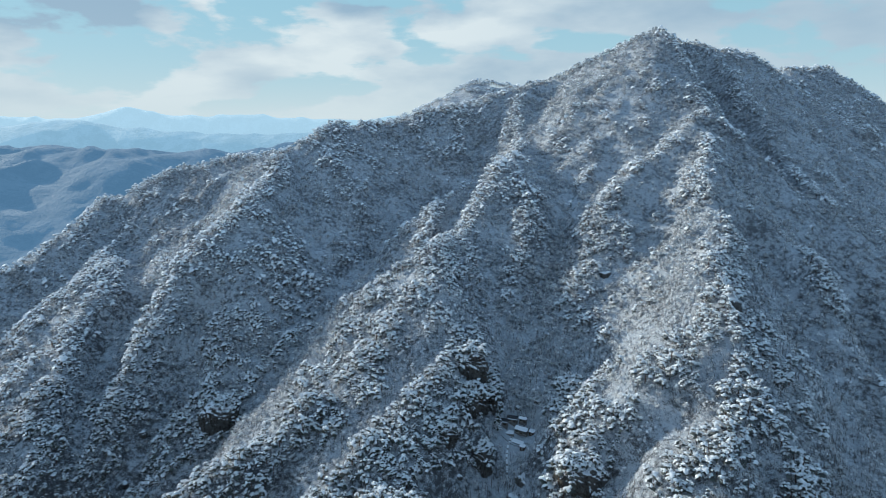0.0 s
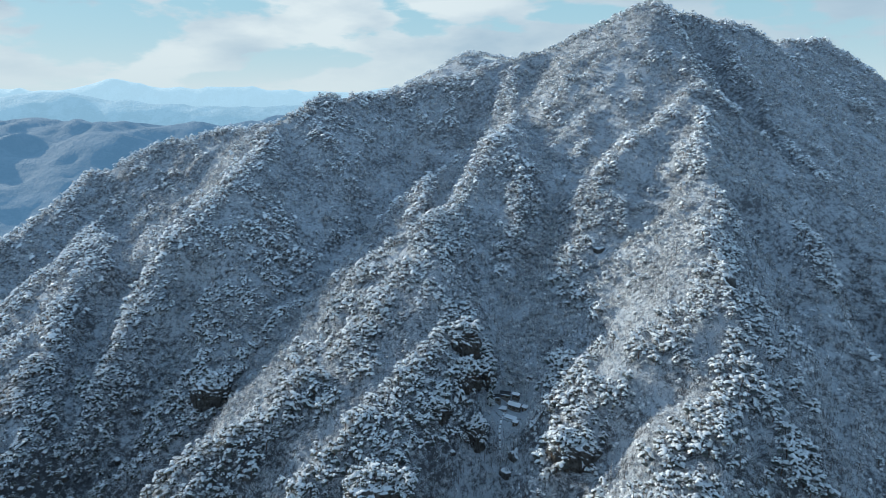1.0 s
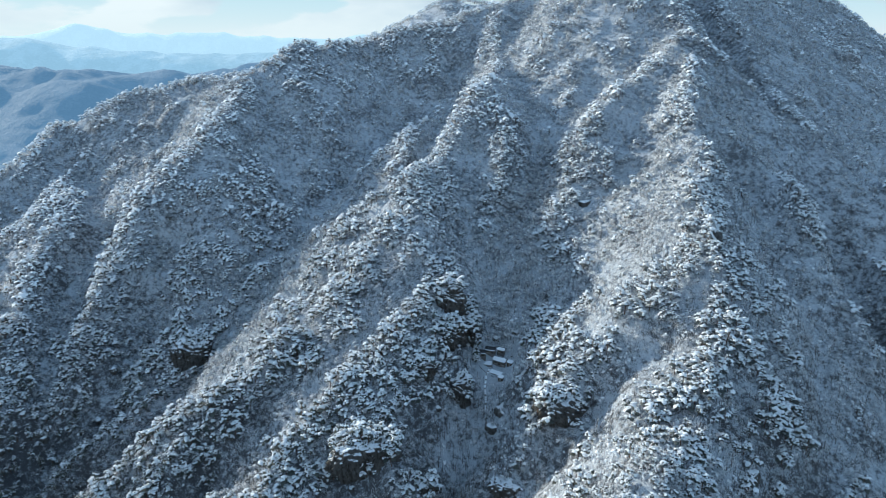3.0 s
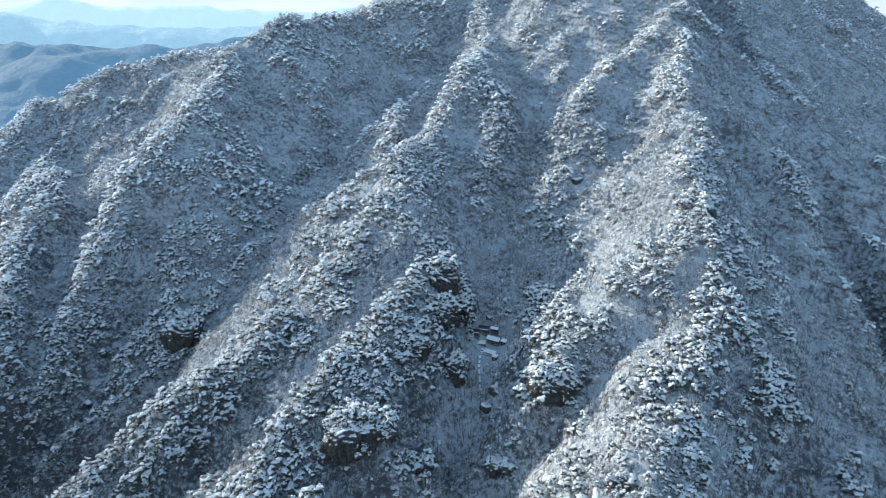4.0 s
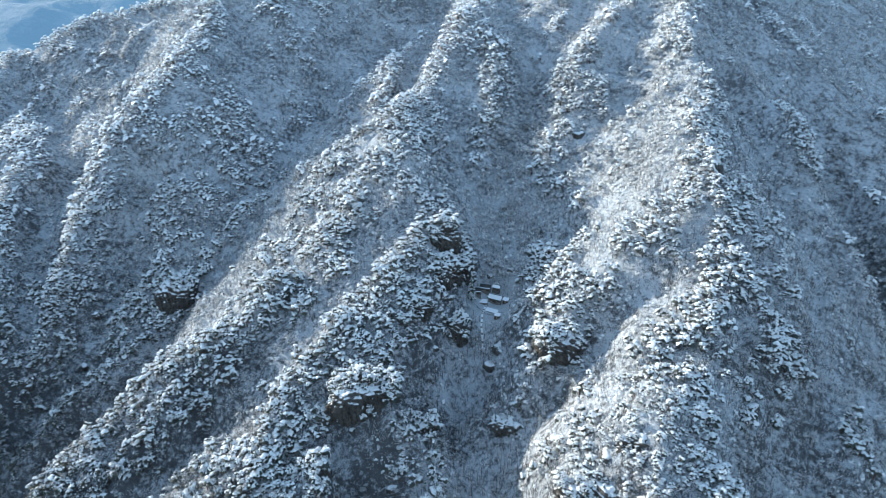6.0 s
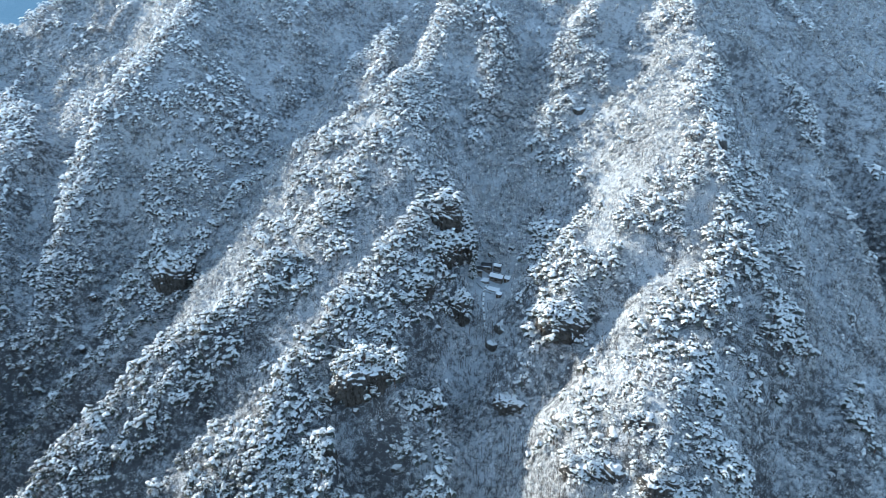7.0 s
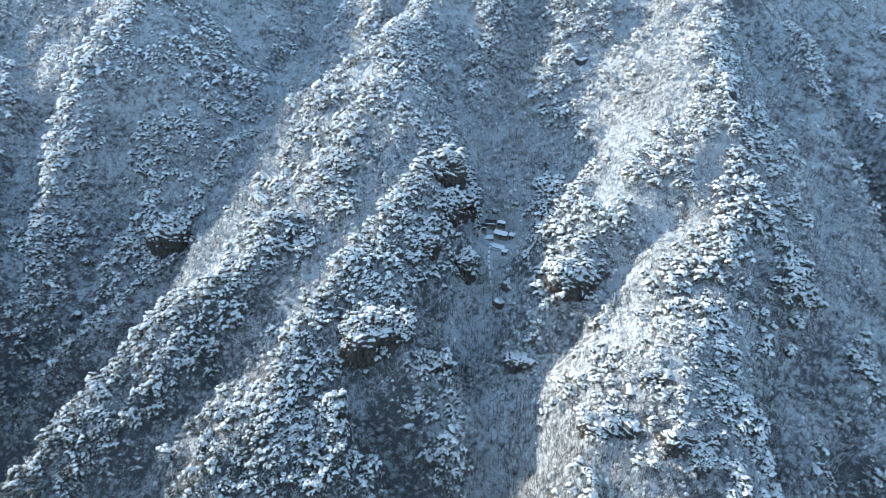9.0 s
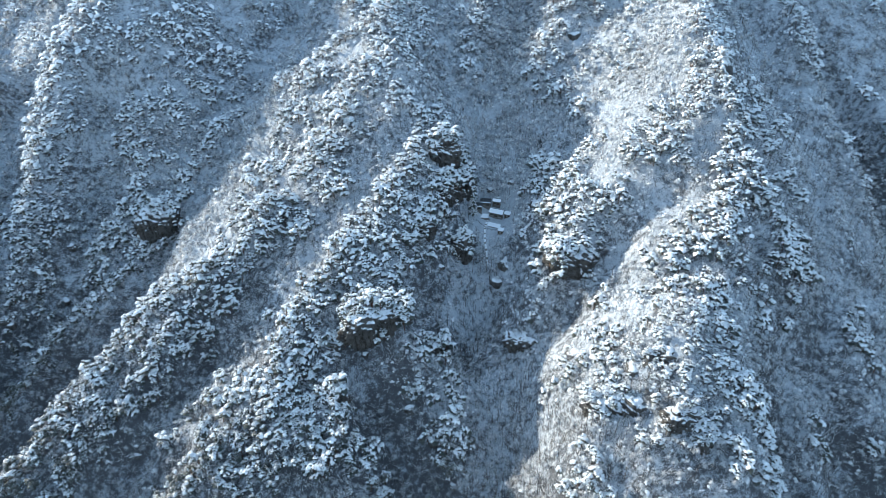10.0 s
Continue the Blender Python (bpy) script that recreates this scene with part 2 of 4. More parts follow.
ridge("left_low", 0.76, 1.10, 5, [(-14, 442, 180), (-40, 393, 160), (-62, 350, 127), (-78, 357, 127), (-106, 334, 106), (-143, 336, 91), (-179, 306, 64), (-215, 280, 37), (-250, 250, 4)])
ridge("left_spur", 0.99, 0.83, 7, [(-176, 690, 257), (-182, 580, 219), (-207, 546, 195), (-215, 495, 146), (-240, 457, 130), (-247, 388, 89), (-255, 330, 45)])
ridge("far_left", 0.70, 0.70, 8, [(-304, 740, 236), (-365, 685, 158), (-315, 560, 157), (-285, 500, 140), (-290, 430, 105), (-300, 370, 60)])
ridge("left_face", 0.81, 0.81, 8, [(-125, 720, 287), (-112, 664, 225), (-118, 621, 194), (-150, 540, 150)])
ridge("lit_sub", 0.98, 0.49, 6, [(174, 351, 186), (139, 319, 166), (109, 309, 146), (78, 297, 120), (60, 285, 92)])
ridge("front_rib", 0.85, 0.87, 5, [(-39, 317, 119), (-53, 309, 105), (-78, 283, 85), (-85, 266, 77), (-105, 250, 60), (-130, 225, 33)])
ridge("crag_rib", 0.95, 0.95, 5, [(10, 366, 137), (20, 346, 123), (27, 330, 111), (22, 308, 86)])
ridge("knoll", 0.94, 0.80, 7, [(126, 250, 128), (107, 235, 133), (93, 217, 132), (80, 190, 108), (68, 160, 78)])
ridge("right_rib", 0.77, 0.92, 5, [(149, 286, 158), (161, 264, 129), (163, 241, 111), (170, 205, 80), (175, 170, 45)])
ridge("right_sub", 0.75, 0.90, 6, [(215, 500, 245), (250, 431, 202), (267, 396, 171), (278, 350, 134), (290, 290, 80)])
ridge("right_b", 0.75, 0.75, 7, [(290, 780, 372), (330, 700, 300), (370, 600, 232), (380, 500, 180), (385, 400, 110)])
ridge("right_c", 0.75, 0.75, 8, [(560, 960, 345), (549, 820, 258), (540, 700, 205), (540, 550, 120)])

valley("ravine", 0.57, 0.43, 5, [(73, 468, 173), (46, 354, 106), (26, 299, 65), (9, 283, 66), (24, 257, 62), (15, 218, 42), (-8, 170, 7)])
valley("left_gully", 0.61, 0.63, 6, [(-20, 660, 220), (-69, 585, 161), (-106, 477, 127), (-133, 426, 92), (-162, 388, 59), (-199, 337, 22), (-255, 289, -20)])
valley("left_valley", 0.66, 0.60, 6, [(-260, 600, 153), (-275, 478, 100), (-263, 414, 74), (-243, 361, 44), (-249, 292, -17)])
valley("right_gully", 0.73, 0.84, 6, [(229, 440, 190), (238, 379, 156), (222, 305, 125), (196, 251, 96), (171, 214, 73), (174, 140, 15)])
valley("knoll_gully", 0.77, 0.90, 4, [(150, 261, 130), (159, 234, 97), (142, 189, 63), (135, 150, 30)])
valley("chute", 0.92, 0.81, 4, [(121, 290, 140), (88, 284, 114), (63, 264, 93), (35, 248, 69)])
valley("right_valley", 0.62, 0.56, 8, [(329, 556, 226), (317, 419, 111), (305, 301, 49), (280, 180, -10)])
valley("upper_r", 0.60, 0.60, 8, [(310, 760, 312), (320, 620, 235), (325, 563, 222)])
valley("upper_l", 0.60, 0.61, 6, [(40, 740, 250), (21, 640, 216), (-7, 539, 182), (-57, 486, 156)])
valley("mid_gully", 0.78, 0.80, 4, [(122, 600, 234), (103, 552, 219), (95, 515, 195), (85, 485, 178), (70, 455, 158)])
valley("front_gully", 0.75, 0.76, 4, [(-46, 365, 137), (-81, 331, 104), (-100, 314, 84), (-120, 295, 52), (-147, 272, 37), (-185, 240, 5)])
valley("cone_gully", 0.87, 0.83, 4, [(-33, 282, 85), (-43, 269, 66), (-31, 246, 50), (-24, 243, 41), (-15, 205, 12)])
valley("left_hollow", 0.75, 0.78, 5, [(-204, 481, 118), (-204, 444, 72), (-217, 408, 55), (-218, 382, 35), (-244, 344, 15)])


def lattice(ix, iy, seed):
    h = (ix.astype(np.int64) * 374761393 + iy.astype(np.int64) * 668265263 + seed * 1442695041) & 0xFFFFFFFF
    h = ((h ^ (h >> 13)) * 1274126177) & 0xFFFFFFFF
    return ((h ^ (h >> 16)) & 0xFFFF) / 65535.0


def value_noise(x, y, size, seed):
    """Smooth noise in -1..1 with features of that size in metres."""
    x, y = np.asarray(x, float) / size, np.asarray(y, float) / size
    ix, iy = np.floor(x), np.floor(y)
    u, v = x - ix, y - iy
    u, v = u * u * (3 - 2 * u), v * v * (3 - 2 * v)
    q = [lattice(ix + i, iy + j, seed) for j in (0, 1) for i in (0, 1)]
    return 2 * ((q[0] * (1 - u) + q[1] * u) * (1 - v) + (q[2] * (1 - u) + q[3] * u) * v) - 1


def line_height(x, y, left, right, width, nodes, bow=0.0):
    best = np.full(x.shape, -1e9)
    for (x0, y0, z0), (x1, y1, z1) in zip(nodes[:-1], nodes[1:]):
        dx, dy = x1 - x0, y1 - y0
        size2 = dx * dx + dy * dy
        s = np.clip(((x - x0) * dx + (y - y0) * dy) / size2, 0, 1)
        px, py = x - (x0 + s * dx), y - (y0 + s * dy)
        d = np.hypot(px, py)
        side = (dx * py - dy * px) / (math.sqrt(size2) * np.maximum(d, 1e-6))
        k = right + (left - right) * (side * 0.5 + 0.5)
        best = np.maximum(best, z0 + s * (z1 - z0) - k * (np.sqrt(d * d + width * width) - width) - bow * d * d)
    return best


SOFT = 4.0


def land(x, y):
    """The height of the land without its small relief."""
    x, y = np.asarray(x, float), np.asarray(y, float)
    hs = np.array([line_height(x, y, *r[1:]) for r in RIDGES])
    m = hs.max(0)
    z = m + SOFT * np.log(np.exp((hs - m) / SOFT).sum(0)) - SOFT * 0.4
    for _, left, right, width, nodes in VALLEYS:
        v = -line_height(x, y, left, right, width, [(p, q, -r) for p, q, r in nodes], 0.025)
        z = -SOFT * np.logaddexp(-z / SOFT, -v / SOFT)
    floor = -75 + 12 * value_noise(x, y, 400, 3)
    return 20 * np.logaddexp(z / 20, floor / 20)


YARD = (47.0, 356.0)


def ground_height(x, y):
    x, y = np.asarray(x, float), np.asarray(y, float)
    # ridges and gullies wander a little
    wx = x + 4 * value_noise(x, y, 55, 11) + 2.5 * value_noise(x, y, 23, 12)
    wy = y + 4 * value_noise(x, y, 55, 13) + 2.5 * value_noise(x, y, 23, 14)
    z = land(wx, wy)
    z = z + 2.0 * value_noise(x, y, 37, 21) + 4.5 * (0.45 - np.abs(value_noise(x, y, 31, 22))) + 3.2 * (0.45 - np.abs(value_noise(x, y, 15, 24))) + 1.7 * value_noise(x, y, 8, 23)
    yard = np.exp(-((x - YARD[0]) ** 2 + (y - YARD[1]) ** 2) / (2 * 11.0 ** 2))
    flat = YARD_Z + 0.16 * (y - YARD[1]) - 0.05 * (x - YARD[0])
    return z * (1 - yard) + flat * yard


YARD_Z = 101.0


def spread(lo, hi, step, far_lo, far_hi):
    """Grid lines, close between lo and hi, opening out to the horizon."""
    core = np.arange(lo, hi + 0.1, step)
    out_hi, out_lo, g = [], [], step
    while (out_hi[-1] if out_hi else hi) < far_hi:
        g *= 1.35
        out_hi.append((out_hi[-1] if out_hi else hi) + g)
    g = step
    while (out_lo[-1] if out_lo else lo) > far_lo:
        g *= 1.35
        out_lo.append((out_lo[-1] if out_lo else lo) - g)
    return np.array(sorted(out_lo) + list(core) + out_hi)


def link_mesh(name, verts, tris, mats, slots=None, smooth=False, parent=None):
    """One mesh object from arrays of points and triangles (or four-cornered faces)."""
    me = bpy.data.meshes.new(name)
    n = tris.shape[1]
    me.vertices.add(len(verts)), me.loops.add(tris.size), me.polygons.add(len(tris))
    me.vertices.foreach_set("co", np.ascontiguousarray(verts, np.float32).ravel())
    me.loops.foreach_set("vertex_index", np.ascontiguousarray(tris, np.int32).ravel())
    me.polygons.foreach_set("loop_start", np.arange(0, tris.size, n, dtype=np.int32))
    if slots is not None:
        me.polygons.foreach_set("material_index", np.ascontiguousarray(slots, np.int32))
    for m in mats:
        me.materials.append(m)
    me.update(calc_edges=True)
    if smooth:
        me.shade_smooth()
    ob = new(name, me)
    if parent:
        ob.parent = parent
    return ob


def sheet(name, xs, ys, heights, mat):
    gx, gy = np.meshgrid(xs, ys)
    verts = np.stack([gx, gy, heights(gx, gy)], -1).reshape(-1, 3)
    i = np.arange(len(xs) * (len(ys) - 1)).reshape(len(ys) - 1, len(xs))[:, :-1].ravel()
    quads = np.stack([i, i + 1, i + 1 + len(xs), i + len(xs)], 1)
    return link_mesh(name, verts, quads, [mat], smooth=True)


ground = sheet("ground", spread(-470, 770, 3.5, -4700, 4700), spread(120, 1090, 3.5, -4700, 4700), ground_height, GROUND)
tagged(ground, "steep snow-covered mountain ground with ridges and gullies", "ground", kind="structure")


# far hills to the left, and mountains on the horizon
def hills(x, y):
    rise_ = np.clip((y - 1250) / 900, 0, 1)
    crest = 172 + 40 * value_noise(x, y, 900, 31) + 22 * value_noise(x, y, 260, 32) + 10 * value_noise(x, y, 90, 33) + 6 * value_noise(x, y, 40, 34)
    spurs = 110 * (0.42 - np.abs(value_noise(x, y, 300, 35))) + 50 * (0.42 - np.abs(value_noise(x, y, 130, 36))) + 22 * (0.42 - np.abs(value_noise(x, y, 60, 37)))
    fall = np.clip((y - 2300) / 700, 0, 1)
    return -90 + (crest + 90 + spurs * (1.1 - 0.6 * rise_)) * rise_ ** 0.8 * (1 - fall)


def mountains(base, top, y0, depth, seed):
    def height(x, y):
        up = np.sin(np.pi * np.clip((y - y0) / depth, 0, 1)) ** 0.8
        crest = top + 45 * value_noise(x, y, 1100, seed) + 32 * value_noise(x, y, 420, seed + 1) + 34 * (0.45 - np.abs(value_noise(x, y, 260, seed + 2))) + 16 * (0.45 - np.abs(value_noise(x, y, 110, seed + 3)))
        return base + (crest - base) * up
    return height


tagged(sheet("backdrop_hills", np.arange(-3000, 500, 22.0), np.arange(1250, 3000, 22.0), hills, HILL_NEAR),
       "forested hills, blue winter haze painted on as glow", "hills", kind="structure")
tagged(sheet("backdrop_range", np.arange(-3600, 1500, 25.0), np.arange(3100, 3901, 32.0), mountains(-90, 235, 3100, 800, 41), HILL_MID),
       "mountain range with pale blue haze painted on as glow", "mountains", kind="structure")
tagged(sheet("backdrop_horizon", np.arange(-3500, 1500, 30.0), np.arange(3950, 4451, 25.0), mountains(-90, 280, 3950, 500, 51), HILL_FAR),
       "horizon mountains made faint by painted haze glow", "mountains", kind="structure")

# ---- trees ----


class Soup:
    """Triangles gathered with their material slot."""

    def __init__(self):
        self.v, self.t, self.s, self.n = [], [], [], 0

    def add(self, verts, tris, slot):
        verts, tris = np.asarray(verts, float), np.asarray(tris, int)
        self.v.append(verts), self.t.append(tris + self.n), self.s.append(np.full(len(tris), slot))
        self.n += len(verts)

    def arrays(self):
        return np.concatenate(self.v), np.concatenate(self.t), np.concatenate(self.s)


def stick(soup, p, q, r0, r1, slot, sides=3):
    """A tapered branch or trunk from p to q."""
    p, q = np.asarray(p, float), np.asarray(q, float)
    d = q - p
    d = d / np.linalg.norm(d)
    u = np.cross(d, (0.3, 0.9, 0.31))
    u /= np.linalg.norm(u)
    w = np.cross(d, u)
    ang = np.arange(sides) * 2 * np.pi / sides
    ring = np.cos(ang)[:, None] * u + np.sin(ang)[:, None] * w
    verts = np.concatenate([p + ring * r0, q + ring * r1])
    i = np.arange(sides)
    j = (i + 1) % sides
    tris = np.concatenate([np.stack([i, j, i + sides], 1), np.stack([j, j + sides, i + sides], 1)])
    soup.add(verts, tris, slot)


def blade(soup, p, q, width, slot):
    """One thin twig: a slim triangle."""
    p, q = np.asarray(p, float), np.asarray(q, float)
    d = q - p
    side = np.cross(d, (0.41, 0.2, 0.89))
    side *= width / 2 / max(np.linalg.norm(side), 1e-6)
    soup.add([p - side, p + side, q], [[0, 1, 2]], slot)


def star(soup, rng, c, normal, r_out, r_in, lobes, lift, droop, slot, turn):
    """A ragged star of foliage or snow round c: raised in the middle, its lobes hanging."""
    u = np.cross(normal, (0.0, 1.0, 0.3))
    u /= np.linalg.norm(u)
    w = np.cross(normal, u)
    ang = turn + (np.arange(2 * lobes) + rng.uniform(-0.35, 0.35, 2 * lobes)) * np.pi / lobes
    r = np.where(np.arange(2 * lobes) % 2 == 0, r_out * rng.uniform(0.55, 1.3, 2 * lobes), r_in * rng.uniform(0.6, 1.35, 2 * lobes))
    rim = c + (np.cos(ang) * r)[:, None] * u + (np.sin(ang) * r)[:, None] * w - normal * (droop * (r / r_out) ** 1.5)[:, None]
    i = np.arange(2 * lobes)
    soup.add(np.vstack([c + normal * lift, rim]), np.stack([np.zeros_like(i), i + 1, (i + 1) % (2 * lobes) + 1], 1), slot)


def clump(soup, rng, c, out, size, sides, slot):
    """A heap of snow, or of needles, on a spray: a low dome with a ragged, hanging rim."""
    n = np.array([out[0] * 0.35 + rng.uniform(-0.25, 0.25), out[1] * 0.35 + rng.uniform(-0.25, 0.25), 1.0])
    n /= np.linalg.norm(n)
    u = np.cross(n, (0.0, 1.0, 0.3))
    u /= np.linalg.norm(u)
    w = np.cross(n, u)
    i = np.arange(sides)
    long = rng.uniform(0.65, 1.0)
    turn = rng.uniform(0, 6.28)

    def ring(r, z):
        ang = (i + rng.uniform(-0.3, 0.3, sides)) * 2 * np.pi / sides
        p, q = np.cos(ang) * r, np.sin(ang) * r * long
        p, q = p * math.cos(turn) - q * math.sin(turn), p * math.sin(turn) + q * math.cos(turn)
        return c + p[:, None] * u + q[:, None] * w + z[:, None] * n
    inner = ring(size * rng.uniform(0.4, 0.75, sides), size * rng.uniform(0.05, 0.4, sides))
    rim = ring(size * rng.uniform(0.65, 1.55, sides), -size * rng.uniform(0.15, 0.65, sides))
    j = (i + 1) % sides
    tris = np.concatenate([np.stack([0 * i, 1 + i, 1 + j], 1), np.stack([1 + i, 1 + sides + i, 1 + j], 1), np.stack([1 + j, 1 + sides + i, 1 + sides + j], 1)])
    soup.add(np.vstack([c + n * size * 0.38, inner, rim]), tris, slot)


def spray(soup, rng, c, out, size, fingers, slot):
    """A fan of slim branchlets weighed down by snow, ragged and open between the fingers."""
    n = np.array([out[0] * 0.3 + rng.uniform(-0.3, 0.3), out[1] * 0.3 + rng.uniform(-0.3, 0.3), 1.0])
    star(soup, rng, c, n / np.linalg.norm(n), size, size * 0.6, fingers, 0.22 * size, 0.42 * size, slot, rng.uniform(0, 6.28))


def pine(seed, puffs, heaps, sides, size, limbs=False, snowy=0.94, under=1.0, domes=0.36):
    """A red pine 5 to 8 m high: a bent trunk and a crown of rounded clumps, each dark below and heaped with snow. Slots: bark, needles, snow."""
    rng = np.random.default_rng(seed)
    soup = Soup()
    h = rng.uniform(4.2, 7.2)
    lean = np.array([rng.uniform(-1.2, 1.2), rng.uniform(-1.2, 1.2), 0])
    knee = np.array([0, 0, h * 0.5]) + lean * rng.uniform(0.2, 0.8)
    top = np.array([0, 0, h * 0.9]) + lean
    stick(soup, (0, 0, -1.5), knee, 0.22, 0.16, 0, 4 if limbs else 3)
    if puffs > 2:
        stick(soup, knee, top, 0.16, 0.05, 0, 3)
    reach = rng.uniform(1.7, 2.7)
    for j in range(puffs):
        f = (j + 0.6) / puffs
        ang = j * 2.4 + rng.uniform(-0.6, 0.6)
        out = np.array([math.cos(ang), math.sin(ang)])
        r = reach * max(0.0, 1.08 - f) ** 0.6 * rng.uniform(0.6, 1.15)
        stem = knee + (top - knee) * np.clip(2 * f - 0.8, -0.5, 1)
        c = np.array([stem[0] + out[0] * r, stem[1] + out[1] * r, h * (0.30 + 0.64 * f) + rng.uniform(-0.5, 0.5)])
        wide = rng.uniform(1.0, 1.8) * (1.2 - 0.35 * f) * (6.0 / (puffs + 2)) ** 0.4
        if limbs:
            stick(soup, stem - (0, 0, 0.4), c - (0, 0, 0.3), 0.09, 0.04, 0, 3)
        star(soup, rng, c - (0, 0, 0.3 * wide), np.array([0.0, 0.0, 1.0]), wide * under, wide * 0.7 * under, 4, 0.1 * wide, 0.45 * wide, 1, ang)
        for i in range(heaps):
            q = math.sqrt((i + 0.4) / heaps) * rng.uniform(0.75, 1.12)
            turn = i * 2.4 + rng.uniform(-0.5, 0.5)
            d = np.array([math.cos(turn), math.sin(turn)]) * q
            p = c + np.array([d[0] * wide, d[1] * wide, wide * (0.7 * math.sqrt(max(0.0, 1 - min(q, 1) ** 2)) + rng.uniform(-0.18, 0.18) - 0.2)])
            slot = 2 if rng.random() < snowy else 1
            if rng.random() < domes:
                clump(soup, rng, p, d * 2.0, size * wide / 1.5 * rng.uniform(0.45, 1.1), sides, slot)
            else:
                spray(soup, rng, p, d * 2.0, size * wide / 1.5 * rng.uniform(0.8, 1.7), sides + 2, slot)
    return soup.arrays()


def fir(seed):
    """A tall narrow fir with drooping whorls."""
    rng = np.random.default_rng(seed)
    soup = Soup()
    h = 17.0
    stick(soup, (0, 0, -1), (0, 0, h), 0.3, 0.04, 0, 6)
    for k in range(15):
        f = k / 14
        z, r = 2.6 + (h - 3.2) * f, 3.6 * (1 - f) ** 0.85 + 0.35
        n = max(5, int(9 * (1 - f) + 4))
        for i in range(n):
            ang = (i + rng.uniform(-0.25, 0.25)) * 2 * np.pi / n + k * 0.7
            d = np.array([math.cos(ang), math.sin(ang), -0.42])
            s = np.array([-d[1], d[0], 0])
            rr, b = r * rng.uniform(0.8, 1.12), np.array([0, 0, z])
            mid, tip = b + d * rr * 0.55, b + d * rr
            w = rr * 0.2
            soup.add([b - (0, 0, .15), mid + s * w * 1.3 - (0, 0, .22), tip - (0, 0, .2), mid - s * w * 1.3 - (0, 0, .22)], [[0, 1, 2], [0, 2, 3]], 1)
            if rng.random() < 0.8:
                soup.add([b, mid + s * w, tip, mid - s * w, mid + (0, 0, 0.12)], [[0, 1, 4], [1, 2, 4], [2, 3, 4], [3, 0, 4]], 2)
    return soup.arrays()


def bare_tree(seed, limbs, twigs, stout=1.0):
    """A leafless oak or birch, 5 to 8 m, its fan of twigs dusted with snow. Slots: bark, dusted twigs."""
    rng = np.random.default_rng(seed)
    soup = Soup()
    h = rng.uniform(4.5, 7.5)
    lean = np.array([rng.uniform(-0.8, 0.8), rng.uniform(-0.8, 0.8), 0])
    top = np.array([0, 0, h]) + lean
    blade(soup, (0, 0, -0.8), top * 0.95, 0.26 * stout, 0)
    for i in range(3):
        foot = np.array([rng.uniform(-1.6, 1.6), rng.uniform(-1.6, 1.6), -0.6])
        blade(soup, foot, foot + (rng.uniform(-0.7, 0.7), rng.uniform(-0.7, 0.7), h * rng.uniform(0.6, 1.0)), 0.19 * stout, 0)
    for i in range(limbs):
        f = 0.12 + 0.62 * (i + rng.random()) / limbs
        ang = i * 2.4 + rng.uniform(-0.6, 0.6)
        d = np.array([math.cos(ang), math.sin(ang), rng.uniform(0.35, 1.3)])
        d /= np.linalg.norm(d)
        b = top * f
        tip = b + d * rng.uniform(1.8, 3.4)
        blade(soup, b, tip, 0.13 * stout, int(rng.random() < 0.55))
        for _ in range(twigs):
            g = b + (tip - b) * rng.uniform(0.25, 0.95)
            dd = d + rng.uniform(-0.8, 0.8, 3)
            dd[2] = abs(dd[2]) * 0.8
            blade(soup, g, g + dd / np.linalg.norm(dd) * rng.uniform(0.8, 1.8), 0.11 * stout, int(rng.random() < 0.75))
    return soup.arrays()


def far_crown(seed):
    """A frosted leafless tree on the upper slopes: a ball of twigs. Slots: bark, dusted twigs, twig tufts."""
    rng = np.random.default_rng(seed)
    soup = Soup()
    h = rng.uniform(1.4, 2.4)
    blade(soup, (0, 0, -0.8), (rng.uniform(-0.5, 0.5), rng.uniform(-0.5, 0.5), h * 1.8), 0.35, 0)
    for i in range(20):
        ang, rise_ = i * 2.4 + rng.uniform(-0.4, 0.4), rng.uniform(-0.15, 1.0)
        d = np.array([math.cos(ang) * math.sqrt(1 - rise_ ** 2), math.sin(ang) * math.sqrt(1 - rise_ ** 2), rise_])
        hub = np.array([d[0] * 0.35, d[1] * 0.35, h + rise_ * 0.5])
        blade(soup, hub, hub + d * rng.uniform(1.3, 2.6), rng.uniform(0.5, 0.95), 1 if rng.random() < 0.25 else 2)
    return soup.arrays()


def bare_crown(seed, heaps, points):
    """A leafless tree seen as a whole: stems under soft tufts of frosted twigs. Slots: bark, dusted twigs, twig tufts."""
    rng = np.random.default_rng(seed)
    soup = Soup()
    h = rng.uniform(3.2, 5.2)
    blade(soup, (0, 0, -0.8), (rng.uniform(-0.4, 0.4), rng.uniform(-0.4, 0.4), h * 1.15), 0.3, 0)
    for i in range(heaps):
        ang, r = rng.uniform(0, 6.28), rng.uniform(0.2, 1.3)
        d = np.array([math.cos(ang), math.sin(ang)])
        p = np.array([d[0] * r, d[1] * r, h * rng.uniform(0.55, 0.95)])
        n = np.array([d[0] * 0.5, d[1] * 0.5, 1.0])
        star(soup, rng, p, n / np.linalg.norm(n), rng.uniform(1.2, 2.0), 0.45, points, 0.35, 0.5, 2, ang)
        for _ in range(3):
            q = p + rng.uniform(-0.9, 0.9, 3)
            blade(soup, q, q + (d[0] * 0.7 + rng.uniform(-0.8, 0.8), d[1] * 0.7 + rng.uniform(-0.8, 0.8), rng.uniform(0.6, 1.6)), 0.17, int(rng.random() < 0.7))
    return soup.arrays()


